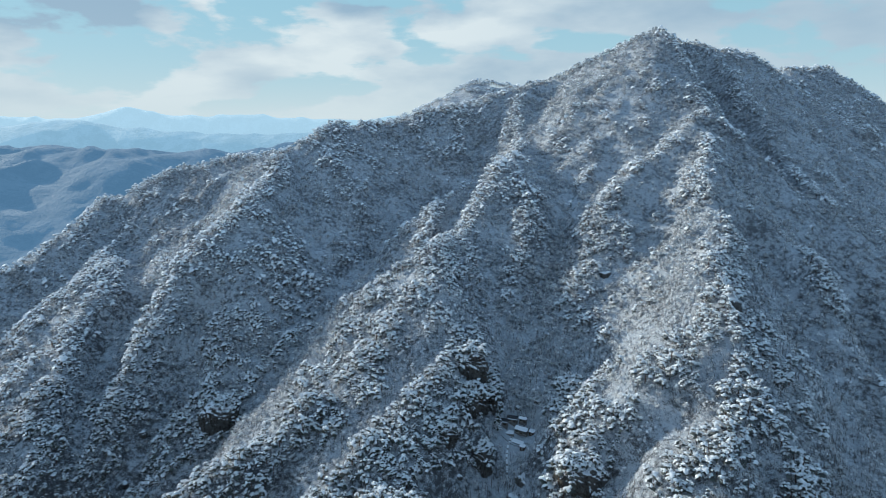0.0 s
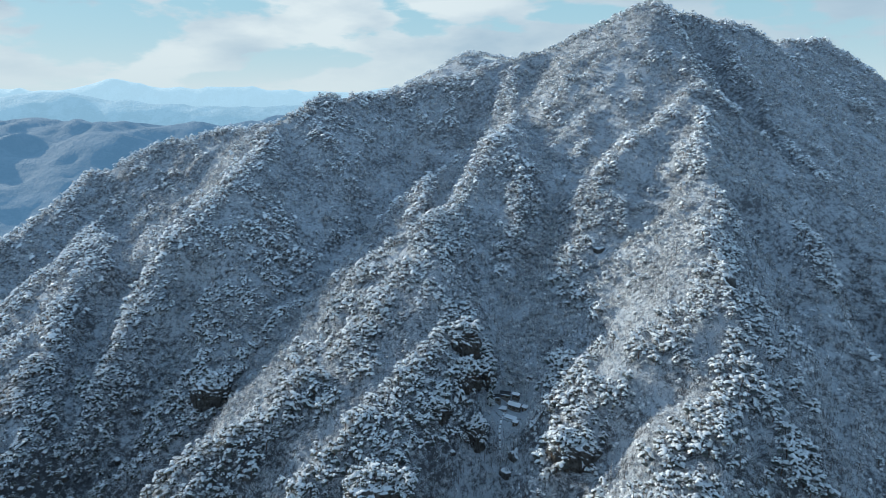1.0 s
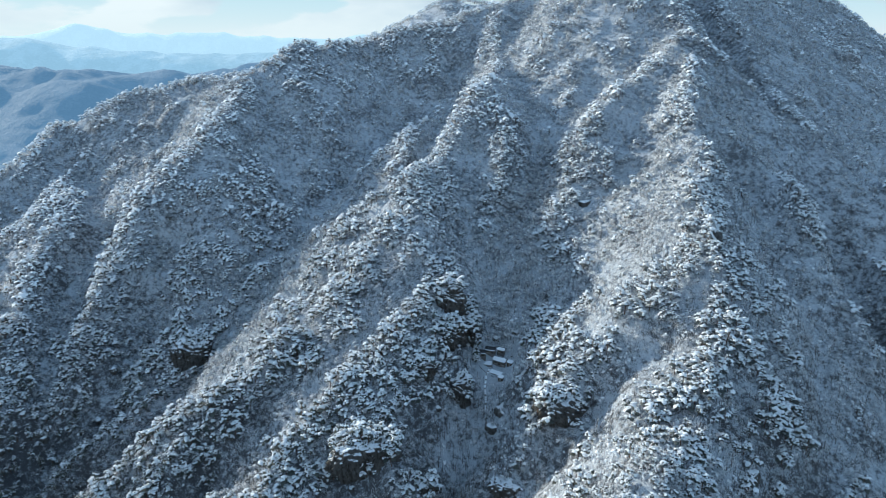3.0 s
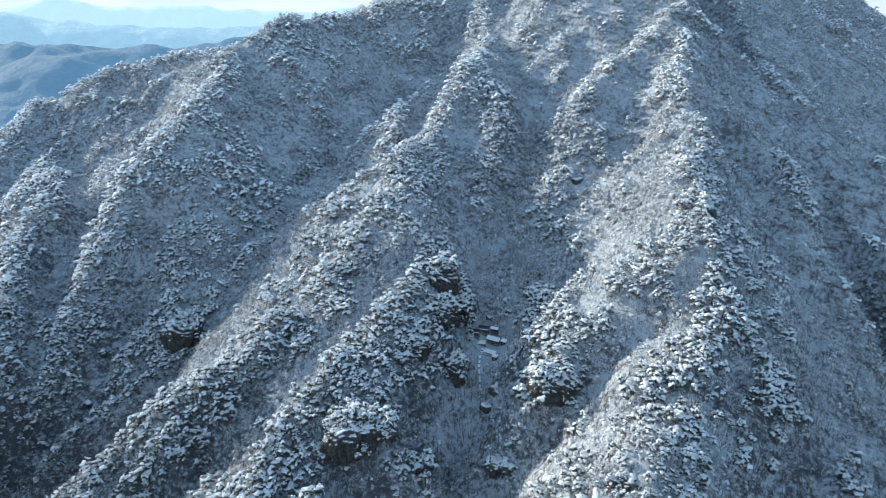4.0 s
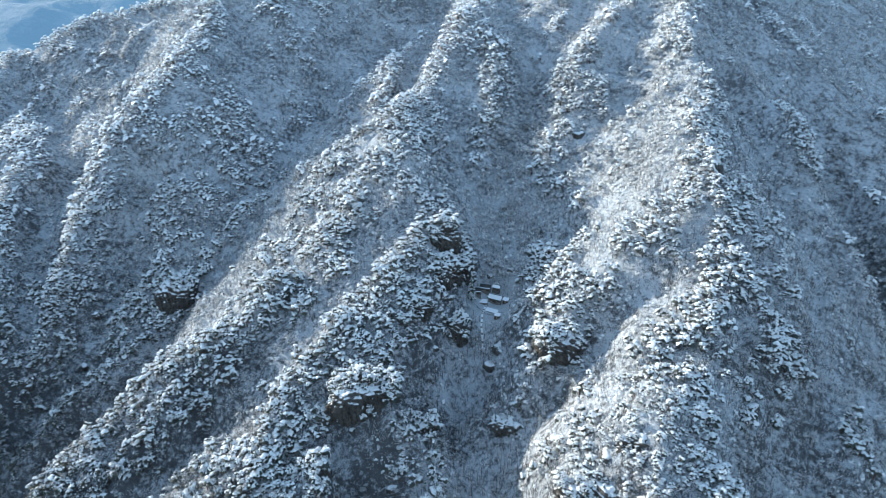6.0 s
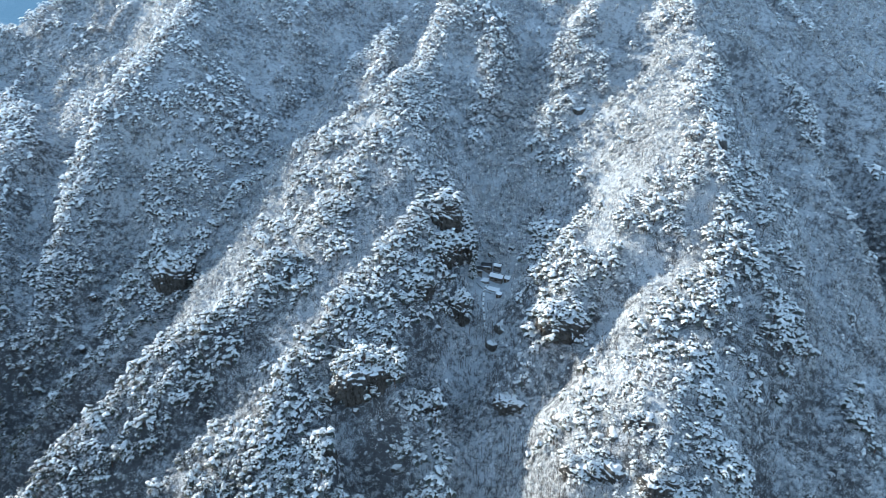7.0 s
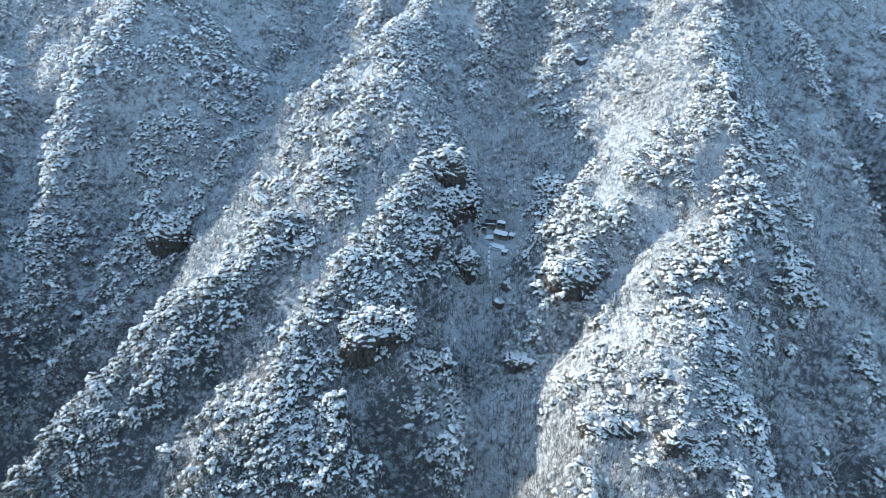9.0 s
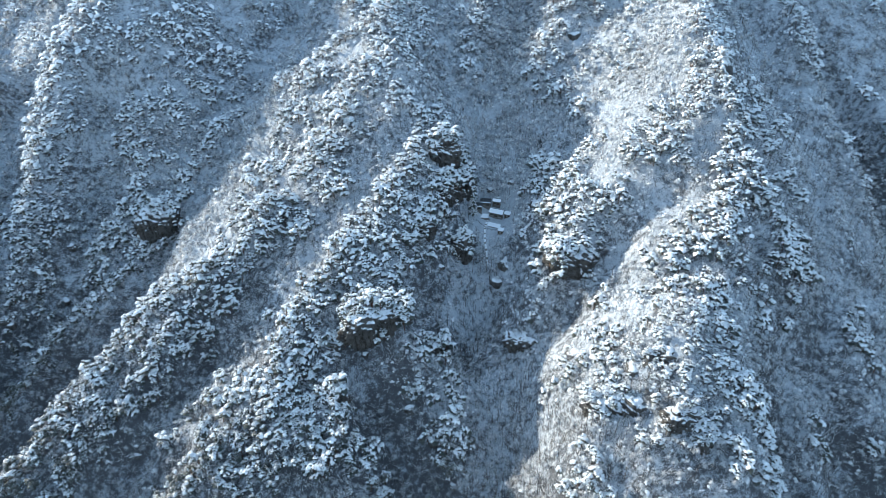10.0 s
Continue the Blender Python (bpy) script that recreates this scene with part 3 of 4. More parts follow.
def plant_all(name, variants, places, turns, sizes, which, mats, label, category):
    """Many plants as one mesh of kind stuff."""
    vs, ts, ss, n = [], [], [], 0
    for k, (v, t, s) in enumerate(variants):
        sel = np.nonzero(which == k)[0]
        if not len(sel):
            continue
        c, q = np.cos(turns[sel])[:, None], np.sin(turns[sel])[:, None]
        size = sizes[sel][:, None]
        w = np.stack([(v[:, 0] * c - v[:, 1] * q) * size, (v[:, 0] * q + v[:, 1] * c) * size, v[None, :, 2] * size], -1) + places[sel][:, None, :]
        vs.append(w.reshape(-1, 3))
        ts.append((t[None] + (np.arange(len(sel)) * len(v))[:, None, None] + n).reshape(-1, 3))
        ss.append(np.tile(s, len(sel)))
        n += len(sel) * len(v)
    ob = link_mesh(name, np.concatenate(vs), np.concatenate(ts), mats, np.concatenate(ss), smooth=len(mats) == 3)
    return tagged(ob, label, category, kind="stuff")


# ---- crags ----
CRAGS = []
PINE_CRAGS = []


def crag(x, y, z, half_wide, half_deep, half_high, turn, seed, words="dark weathered granite crag with snow on its ledges", pines_on=True):
    """A blocky outcrop with cracked, steep faces."""
    bm = bmesh.new()
    bmesh.ops.create_icosphere(bm, subdivisions=5 if half_wide > 5 else 3, radius=1)
    off = Vector((seed * 7.3, seed * 3.1, seed * 5.7))
    rough = min(1.0, half_wide / 8)
    for v in bm.verts:
        p = v.co.copy()
        q = Vector([math.copysign(abs(c) ** 0.85, c) for c in p])
        q = Vector((q.x * half_wide, q.y * half_deep, q.z * half_high))
        big = noise.noise(q * 0.11 + off) * 2.6 + noise.noise(Vector((q.x * 0.3, q.y * 0.3, q.z * 0.13)) + off) * 1.5
        crack = abs(noise.noise(Vector((q.x * 0.42, q.y * 0.42, q.z * 0.10)) + off))
        ledge = (q.z + 0.35 * q.x + 2.2 * noise.noise(q * 0.16 + off)) / 2.7
        big += 2.4 * (ledge - math.floor(ledge) - 0.5) * (1 - 0.6 * abs(p.z)) + 1.6 * noise.noise(q * 0.2 + off * 2)
        small = noise.noise(q * 0.55 + off) * 0.9 + noise.noise(q * 1.3 + off) * 0.5
        v.co = q + p * rough * (big + small - 1.3 * max(0, 0.16 - crack) / 0.16)
    me = bpy.data.meshes.new("crag")
    bm.to_mesh(me)
    bm.free()
    me.materials.append(ROCK)
    me.shade_smooth()
    ob = new("crag", me)
    ob.matrix_world = pose(x, y, z, 0, 0, turn)
    CRAGS.append((x, y, z, half_wide, half_deep, half_high))
    if pines_on and half_wide > 5:
        PINE_CRAGS.append(CRAGS[-1])
    return tagged(ob, words, "rock", "crags on the mountain")


crag(18, 369, 141, 10, 8, 12, 20, 1, "tall brown granite crag below a pine-clad crest")
crag(-163, 419, 82, 15, 12, 13, 10, 2, "dark rounded crag capped by snowy pines")
crag(-30, 284, 93, 19, 9, 12, 22, 3, "broad brown rock face under snowy pines")
crag(18, 354, 124, 9, 7, 9, 35, 21, "dark ledged rock below the tall crag")
crag(31, 369, 119, 6, 7, 9, 10, 26, "dark ledged rock below the tall crag")
crag(2, 332, 114, 7, 6, 7, 15, 4, "dark hollowed rock between snowy pines")
crag(23, 333, 98, 6, 6, 9, 30, 25, "tall ledged rock above the ravine")
crag(71, 291, 114, 13, 9, 9, -15, 5, "dark rock bluff under snow-laden pines")
crag(46, 320, 94, 5, 4, 4, 40, 22, "snow-capped rock below the hermitage")
crag(40, 313, 87, 4.2, 3.6, 3, 10, 23, "snow-capped rock in the ravine")
crag(65, 334, 123, 4.5, 3.2, 4, 0, 24, "dark broken rock beside the hermitage")
crag(43, 271, 81, 10, 5, 5, -12, 6, "low dark rock with snow patches in the gully", False)
crag(-1, 281.5, 72.5, 7, 4.5, 6, 25, 27, "dark rock on the shaded flank of the cone")
crag(-11, 262.5, 61.5, 8, 4.5, 6, 20, 28, "dark rock on the shaded flank of the cone")
crag(-53, 257, 73, 6, 5, 7, 5, 29, "brown rock step under snowy pines")
crag(-50, 284, 81, 6, 4, 5, 30, 32, "dark overhang beside the broad rock face")
crag(57, 205, 103.5, 8, 5.5, 6, -10, 7, "brown rock step in the sunlit knoll")
crag(67, 201.5, 105.5, 6, 5, 6, 15, 33, "dark broken rock in the sunlit knoll", False)
crag(81, 210, 121.5, 8, 4, 4.5, -8, 34, "dark broken rock near the top of the sunlit knoll")
crag(57, 236, 100, 5, 3.5, 4, -20, 35, "dark rock edge at the shoulder of the knoll", False)
crag(71, 211, 115, 4.5, 4, 4, 20, 36, "dark broken rock in the sunlit knoll", False)
crag(81, 188.5, 111, 7, 5, 6.5, 10, 8, "dark broken rock in the sunlit knoll", False)
crag(88, 182, 103.5, 5.5, 4, 6, 30, 9, "dark rock step at the edge of the knoll")
crag(170, 352, 185, 5, 8, 9, 10, 10, "dark cliff on the shaded side of the crest")
crag(146, 238, 108, 5, 4, 6, 0, 11, "dark rock under snowy pines")
crag(120, 451, 180, 5, 4, 4, 0, 12, "small dark rock in the gully head")
crag(86, 431, 151, 4, 4, 3.5, 0, 13, "small dark rock in the gully head")
crag(506, 758, 263, 7, 6, 16, 0, 15, "pale upright cliff on the far slope")
crag(520, 765, 260, 6, 6, 13, 0, 16, "pale upright cliff on the far slope")


def on_crags(x, y, z):
    """Raises a root onto the top of a crag; marks what would stand in its face."""
    ok = np.ones(len(x), bool)
    for cx, cy, cz, w, d, h in CRAGS:
        r = np.hypot((x - cx) / w, (y - cy) / d)
        on = (r < 0.75) & (y > cy - 0.35 * d)
        z = np.where(on, np.maximum(z, cz + h * 0.8), z)
        ok &= ~((r < 1.0) & ~on) & ~((np.abs(x - cx) < w * 0.6) & (y < cy) & (y > cy - d - 2))
    return z, ok


rng = np.random.default_rng(7)


def scatter(x0, x1, y0, y1, step):
    gx, gy = np.meshgrid(np.arange(x0, x1, step), np.arange(y0, y1, step))
    gx, gy = gx.ravel() + rng.uniform(-0.48, 0.48, gx.size) * step, gy.ravel() + rng.uniform(-0.48, 0.48, gy.size) * step
    return gx, gy


def wooded(x, y):
    """The stretch of the plan that carries trees: the near side of the mountain."""
    crest_y = np.where(x < 200, 850, 850 + (x - 200) * 0.5)
    back_peak = (y > 1120) & (y < 1225) & (x > -160) & (x < 260)
    return ((y < crest_y) | back_peak) & (np.abs(x + 20) < 90 + 0.75 * y) & (y > 165) & (x < 60 + 0.74 * y)


def ridgeness(x, y, r=17.0):
    z = ground_height(x, y)
    around = sum(ground_height(x + r * math.cos(i), y + r * math.sin(i)) for i in np.arange(6) * math.pi / 3) / 6
    return z, z - around


CHUTE = [(118, 294, 0), (92, 282, 0), (74, 268, 0), (56, 254, 0)]


def clear(x, y):
    """False in the hermitage's yard and in the open snow chute beside the knoll."""
    chute = -line_height(np.asarray(x), np.asarray(y), 1, 1, 0.01, CHUTE)
    return (np.hypot(x - YARD[0] + 2, (y - YARD[1]) * 0.8 + 3) > 11.5) & (chute > 4.0)


GROVES = []


def grove(strength, reach, nodes):
    """A band of pines, or with a strength below zero a stretch without them, along a line in the plan."""
    GROVES.append((strength, reach, [(*p, 0) for p in nodes]))


def crest(words, first, last):
    return [p[:2] for r in RIDGES if r[0] == words for p in r[4]][first:last]


# pines crowd along the crests
grove(3.4, 8, [(225, 465), (190, 398), (166, 356), (156, 342)])
grove(3.6, 9, [(168, 332), (173, 325), (159, 308), (149, 291), (145, 279), (133, 264), (126, 254), (118, 244), (114, 227)])
grove(2.2, 5, [(114, 227), (104, 212), (97, 198), (92, 188)])
grove(3.0, 9, [(118, 264), (106, 253), (97, 245)])
grove(2.4, 9, [(150, 334), (132, 345), (114, 319), (126, 316)])
grove(3.4, 11, [(72, 358), (75, 325), (74, 303), (86, 296), (92, 304)])
grove(2.4, 8, [(58, 306), (73, 283), (77, 268)])
grove(2.6, 9, [(58, 234), (71, 229), (84, 220), (96, 222)])
grove(2.6, 9, [(70, 216), (82, 206), (90, 196)])
grove(2.4, 6, [(56, 211), (68, 207), (80, 196)])
grove(2.0, 6, [(66, 190), (76, 186)])
grove(2.2, 9, [(-4, 473), (0, 441), (-13, 411), (-3, 391)])
grove(2.4, 11, [(-31, 432), (-38, 409), (-58, 400)])
grove(3.4, 9, [(10, 384), (25, 386), (33, 380)])
grove(3.0, 16, [(-10, 350), (-12, 338), (-29, 324), (-40, 311), (-20, 306), (12, 335)])
grove(3.0, 15, [(-33, 298), (-56, 293), (-73, 283), (-60, 272), (-86, 268), (-77, 257), (-57, 247), (-93, 247)])
grove(3.4, 10, crest("left_low", 1, 9))
grove(2.6, 9, [(-58, 345), (-84, 334), (-114, 313), (-143, 298), (-171, 284)])
grove(2.6, 12, crest("left_spur", 1, 7))
grove(1.7, 24, [(-170, 519), (-132, 545), (-108, 535), (-137, 495), (-173, 472)])
grove(2.8, 16, [(-226, 428), (-250, 432), (-268, 412)])
grove(2.6, 12, [(-170, 412), (-156, 410)])
grove(1.6, 15, [(-50, 470), (-66, 430), (-80, 400), (-95, 380)])
grove(2.2, 14, [(59, 545), (71, 504), (76, 480), (94, 492), (113, 500)])
grove(1.8, 12, [(121, 481), (104, 450), (98, 420)])
grove(2.6, 5, [(160, 253), (168, 253), (165, 246)])
grove(2.6, 5, [(140, 242), (143, 235)])
grove(2.4, 7, [(288, 504), (262, 432), (262, 396)])
grove(2.2, 5, [(161, 279), (163, 271)])
grove(2.2, 5, [(190, 325), (181, 309)])
grove(2.4, 5, [(197, 224), (205, 221)])
# gullies and shaded flanks carry leafless brush only
grove(-3.0, 13, [(80, 480), (64, 440), (55, 408), (53, 380)])
grove(-3.0, 12, [(32, 317), (30, 281), (19, 263), (22, 242), (15, 215)])
grove(-2.6, 15, [(-41, 569), (-72, 545), (-92, 453), (-112, 418), (-130, 385), (-163, 372), (-205, 345)])
grove(-2.2, 8, [(-58, 322), (-76, 313), (-97, 302), (-117, 290)])
grove(-2.4, 20, [(183, 445), (160, 400), (142, 372)])
grove(-2.6, 20, [(40, 205), (62, 188)])


def standing(x, y):
    total = np.zeros(len(x))
    best = np.zeros(len(x))
    for strength, reach, nodes in GROVES:
        d = -line_height(x, y, 1, 1, 0.01, nodes)
        pull = strength * np.exp(-np.clip(d / reach, 0, 6) ** 2)
        if strength > 0:
            best = np.maximum(best, pull)
        else:
            total += pull
    return best + total


gx, gy = scatter(-470, 770, 165, 1230, 4.0)
keep = wooded(gx, gy) & clear(gx, gy)
gx, gy = gx[keep], gy[keep]
gz, crestness = ridgeness(gx, gy)
mottle = value_noise(gx, gy, 60, 61) * 0.8 + value_noise(gx, gy, 24, 62) * 0.7
away = np.clip((np.hypot(gx, gy) - 430) / 150, 0, 1)
shaded = np.where((gx > 200 + 0.1 * (gy - 400)) & (gy < 800), -1.2, 0.0) + np.where((gx > 128 + 0.33 * (gy - 250)) & (gy < 520), -1.0, 0.0)
want = np.clip(crestness, -4, 5) * (0.35 + 0.4 * away) + mottle * 1.6 + value_noise(gx, gy, 11, 64) * 0.9 + shaded + standing(gx, gy) - 1.15 - 0.6 * away + np.where(gx < -90, 0.35, 0.0)
is_pine = rng.random(len(gx)) < 1 / (1 + np.exp(-want * 2.0))
gz, stands = on_crags(gx, gy, gz)
is_pine &= stands
# the ravine above the hermitage carries brush only
ravine = -line_height(gx, gy, 1, 1, 0.01, [(58, 366, 0), (62, 385, 0), (72, 430, 0), (80, 470, 0)])
is_pine &= ravine > 11 + 4 * value_noise(gx, gy, 15, 63)
# lee slopes behind the crests are thinly grown
lee = ground_height(gx, gy + 14) - ground_height(gx, gy - 14) < -9
is_pine &= ~lee | (rng.random(len(gx)) < 0.3)
px, py, pz = gx[is_pine], gy[is_pine], gz[is_pine]
tops = []
for cx, cy, cz, w, d, h in PINE_CRAGS:
    # pines crowd along the brow of each larger crag
    for i in range(int(w * 2.4)):
        u, q = rng.uniform(-0.9, 0.9), rng.uniform(-0.72, 0.8)
        q *= math.sqrt(1 - 0.8 * u * u)
        tops.append((cx + u * w, cy + q * d, cz + h * math.sqrt(max(0.05, 1 - 0.9 * u * u - 0.9 * q * q)) - 1.0))
    # and hold on to the ledges of its face
    for i in range(int(w * 0.55)):
        u, q = rng.uniform(-0.95, 0.95), rng.uniform(-0.75, 0.55)
        tops.append((cx + u * w, cy - 0.9 * d * math.sqrt(max(0.0, 1 - u * u - 0.8 * q * q)), cz + h * q - 0.8))
tops = np.array(tops)
px, py, pz = np.append(px, tops[:, 0]), np.append(py, tops[:, 1]), np.append(pz, tops[:, 2])
pines = np.stack([px, py, pz - 0.3], 1)
order = np.argsort(np.hypot(px, py))
pines = pines[order]
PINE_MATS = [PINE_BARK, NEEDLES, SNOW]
count = len(pines)
turns, sizes = rng.uniform(0, 2 * np.pi, count), rng.uniform(0.7, 1.5, count) * np.clip(1.1 - np.hypot(pines[:, 0], pines[:, 1]) / 2600, 0.85, 1)
sizes *= 1 - 0.45 * np.exp(-(((pines[:, 0] - 80) / 30) ** 2 + ((pines[:, 1] - 208) / 32) ** 2))
near_mask = np.arange(count) < 300
reach_ = np.hypot(pines[:, 0], pines[:, 1])
close_mask, mid_mask, far_mask = ~near_mask & (reach_ < 385), (reach_ >= 385) & (reach_ < 530), reach_ >= 530

# the nearest pines, each a thing of its own
kinds = []
for k in range(8):
    v, t, s = pine(100 + k, 8, 11, 5, 0.56, True, snowy=0.93)
    tree = new("pine_tree")
    tagged(tree, "red pine with snow-laden flat sprays on a ridge", "tree", "pines on the ridges")
    for slot, part_name, words in ((0, "trunk", ""), (1, "crown", "dark green needles"), (2, "snow", "white snow lying on the sprays")):
        sel = t[s == slot]
        used, inv = np.unique(sel, return_inverse=True)
        ob = link_mesh(part_name, v[used], inv.reshape(-1, 3), [PINE_MATS[slot]], smooth=True, parent=tree)
        if words:
            tagged(ob, words, kind="stuff" if slot == 2 else "")
    kinds.append(tree)
for i in range(300):
    m = pose(*pines[i], 0, 0, math.degrees(turns[i])) @ Matrix.Scale(sizes[i], 4)
    if i < 8:
        kinds[i].matrix_basis = m
    else:
        twin = copy_thing(kinds[i % 8], m)
        twin.scale = (sizes[i],) * 3

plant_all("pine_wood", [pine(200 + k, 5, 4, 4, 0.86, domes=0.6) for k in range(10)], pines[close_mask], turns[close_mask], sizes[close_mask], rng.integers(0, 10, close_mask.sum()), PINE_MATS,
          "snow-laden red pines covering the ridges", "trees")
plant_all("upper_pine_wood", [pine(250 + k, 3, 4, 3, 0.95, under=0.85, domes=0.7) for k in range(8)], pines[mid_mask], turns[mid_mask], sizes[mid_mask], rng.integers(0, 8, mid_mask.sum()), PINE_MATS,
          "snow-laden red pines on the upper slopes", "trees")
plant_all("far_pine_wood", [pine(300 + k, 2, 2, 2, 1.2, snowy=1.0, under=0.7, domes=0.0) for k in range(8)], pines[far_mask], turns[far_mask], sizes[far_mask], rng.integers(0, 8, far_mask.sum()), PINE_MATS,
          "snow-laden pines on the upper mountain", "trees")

# leafless woods on the slopes between
bx, by = scatter(-470, 770, 165, 1080, 3.1)
keep = wooded(bx, by) & clear(bx, by)
bx, by = bx[keep], by[keep]
bz, stands = on_crags(bx, by, ground_height(bx, by))
bx, by, bz = bx[stands], by[stands], bz[stands]
lee = (ground_height(bx, by + 14) - ground_height(bx, by - 14) < -9) & (rng.random(len(bx)) < 0.7)
bx, by, bz = bx[~lee], by[~lee], bz[~lee]
tuft = rng.random(len(bx)) < 0.72 + 0.75 * value_noise(bx, by, 9, 91) + 0.3 * value_noise(bx, by, 30, 92)
bx, by, bz = bx[tuft], by[tuft], bz[tuft]
near_b = np.hypot(bx, by) < 430
thin_b = near_b | (rng.random(len(bx)) < 0.6)
bx, by, bz, near_b = bx[thin_b], by[thin_b], bz[thin_b], near_b[thin_b]
# frosted bushes fill the ravine above the hermitage and the hollow under the outer spur
fx, fy = scatter(-300, 140, 330, 540, 2.9)
upper = -line_height(fx, fy, 1, 1, 0.01, [(58, 372, 0), (62, 385, 0), (72, 430, 0), (86, 480, 0)])
hollow = np.exp(-(((fx + 150) / 75) ** 2 + ((fy - 440) / 70) ** 2))
fill = wooded(fx, fy) & clear(fx, fy) & (rng.random(len(fx)) < (np.exp(-(upper / 22) ** 2) + 0.9 * hollow) * (0.8 + 0.8 * value_noise(fx, fy, 10, 93)))
fz, stands = on_crags(fx, fy, ground_height(fx, fy))
fill &= stands & (np.hypot(fx - YARD[0], fy - YARD[1]) > 16)
bx, by, bz, near_b = np.append(bx, fx[fill]), np.append(by, fy[fill]), np.append(bz, fz[fill]), np.append(near_b, np.zeros(fill.sum(), bool))
bare = np.stack([bx, by, bz - 0.1], 1)
nb = len(bare)
bt, bs = rng.uniform(0, 2 * np.pi, nb), rng.uniform(0.55, 1.1, nb)
plant_all("bare_woodland", [bare_tree(400 + k, 10, 3, 1.0) for k in range(5)] + [bare_crown(420 + k, 3, 7) for k in range(7)], bare[near_b], bt[near_b], bs[near_b] * 1.05, rng.integers(0, 12, near_b.sum()), [BARK, FROST, TUFTS],
          "leafless grey-brown trees dusted with snow", "trees")
plant_all("far_bare_woodland", [far_crown(500 + k) for k in range(10)], bare[~near_b], bt[~near_b], 0.45 + 0.75 * bs[~near_b], rng.integers(0, 10, (~near_b).sum()), [BARK, FROST, TUFTS],
          "leafless snow-dusted woods on the upper slopes", "trees")

# snow-bowed shrubs fill the ground between the pines on ridges and sunny flanks
sx, sy = scatter(-330, 430, 165, 520, 3.1)
keep = wooded(sx, sy) & clear(sx, sy) & (np.hypot(sx, sy) < 500)
sx, sy = sx[keep], sy[keep]
sz, swell = ridgeness(sx, sy, 14.0)
sz, stands = on_crags(sx, sy, sz)
thick = 1 / (1 + np.exp(-(swell * 1.1 + value_noise(sx, sy, 30, 71) * 1.6 + value_noise(sx, sy, 9, 72) * 1.2 - np.where(sx > 200 + 0.1 * (sy - 400), 0.9, 0.3))))
thick = np.where((ground_height(sx + 5, sy) - ground_height(sx - 5, sy) > 4.0) & (sx > 40), np.maximum(thick, 0.55) * 1.8, thick)
thick = thick * (1 - 0.7 * np.exp(-(((sx - 40) / 26) ** 2 + ((sy - 200) / 26) ** 2)))
# more snowy shrubs added to pale this slope where direct sunlight falls
thick = thick + 0.9 * np.exp(-(((sx - 90) / 28) ** 2 + ((sy - 318) / 24) ** 2))
thick = thick + 1.2 * np.exp(-(((sx - 88) / 32) ** 2 + ((sy - 222) / 30) ** 2))
grow = stands & (rng.random(len(sx)) < thick * 0.46)
shrubs = np.stack([sx[grow], sy[grow], sz[grow] - 0.9], 1)
ns = len(shrubs)
plant_all("snowy_shrubs", [pine(600 + k, 2, 3, 2, 0.9, domes=0.0) for k in range(10)], shrubs, rng.uniform(0, 6.28, ns), rng.uniform(0.25, 0.55, ns), rng.integers(0, 10, ns), [BARK, FROST, SNOW],
          "low shrubs bowed under fresh snow", "shrubs")


# fine snow-dusted brush, thickest on the sunlit knoll and its front
def brush(seed, stems):
    brng = np.random.default_rng(seed)
    soup = Soup()
    for _ in range(stems):
        b = np.array([brng.uniform(-1.1, 1.1), brng.uniform(-1.1, 1.1), -0.3])
        tip = b + (b[0] * 0.5 + brng.uniform(-1.1, 1.1), b[1] * 0.5 + brng.uniform(-1.1, 1.1), brng.uniform(1.2, 3.0))
        blade(soup, b, tip, brng.uniform(0.08, 0.19), int(brng.random() < 0.7))
    return soup.arrays()


ux, uy = scatter(-330, 330, 165, 430, 2.4)
knoll = np.exp(-(((ux - 70) / 60) ** 2 + ((uy - 212) / 55) ** 2))
keep = wooded(ux, uy) & clear(ux, uy) & (np.hypot(ux, uy) < 425)
extra_x, extra_y = scatter(10, 85, 168, 240, 1.7)
extra = rng.random(len(extra_x)) < 0.95 * np.exp(-(((extra_x - 42) / 26) ** 2 + ((extra_y - 202) / 28) ** 2))
keep &= rng.random(len(ux)) < 0.5 + 0.45 * knoll + 0.25 * value_noise(ux, uy, 26, 81)
ux, uy = np.append(ux[keep], extra_x[extra]), np.append(uy[keep], extra_y[extra])
uz, stands = on_crags(ux, uy, ground_height(ux, uy))
ux, uy, uz = ux[stands], uy[stands], uz[stands]
nu = len(ux)
plant_all("snowy_brush", [brush(700 + k, 18) for k in range(12)], np.stack([ux, uy, uz], 1), rng.uniform(0, 6.28, nu), rng.uniform(0.6, 1.2, nu), rng.integers(0, 12, nu), [BARK, FROST],
          "thin leafless brush with snow on its stems", "shrubs")

# slim leafless trees stand close together in the ravine, below the knoll and on the shaded flank
def pole_tree(seed):
    prng = np.random.default_rng(seed)
    soup = Soup()
    h = prng.uniform(6.0, 9.5)
    top = np.array([prng.uniform(-0.7, 0.7), prng.uniform(-0.7, 0.7), h])
    stick(soup, np.array([0.0, 0.0, -0.8]), top, 0.17, 0.04, 0)
    for i in range(9):
        p = top * prng.uniform(0.4, 0.95)
        ang = prng.uniform(0, 6.28)
        reach = prng.uniform(0.5, 1.3)
        blade(soup, p, p + (math.cos(ang) * reach, math.sin(ang) * reach, prng.uniform(0.8, 2.0)), 0.11, int(prng.random() < 0.6))
    return soup.arrays()


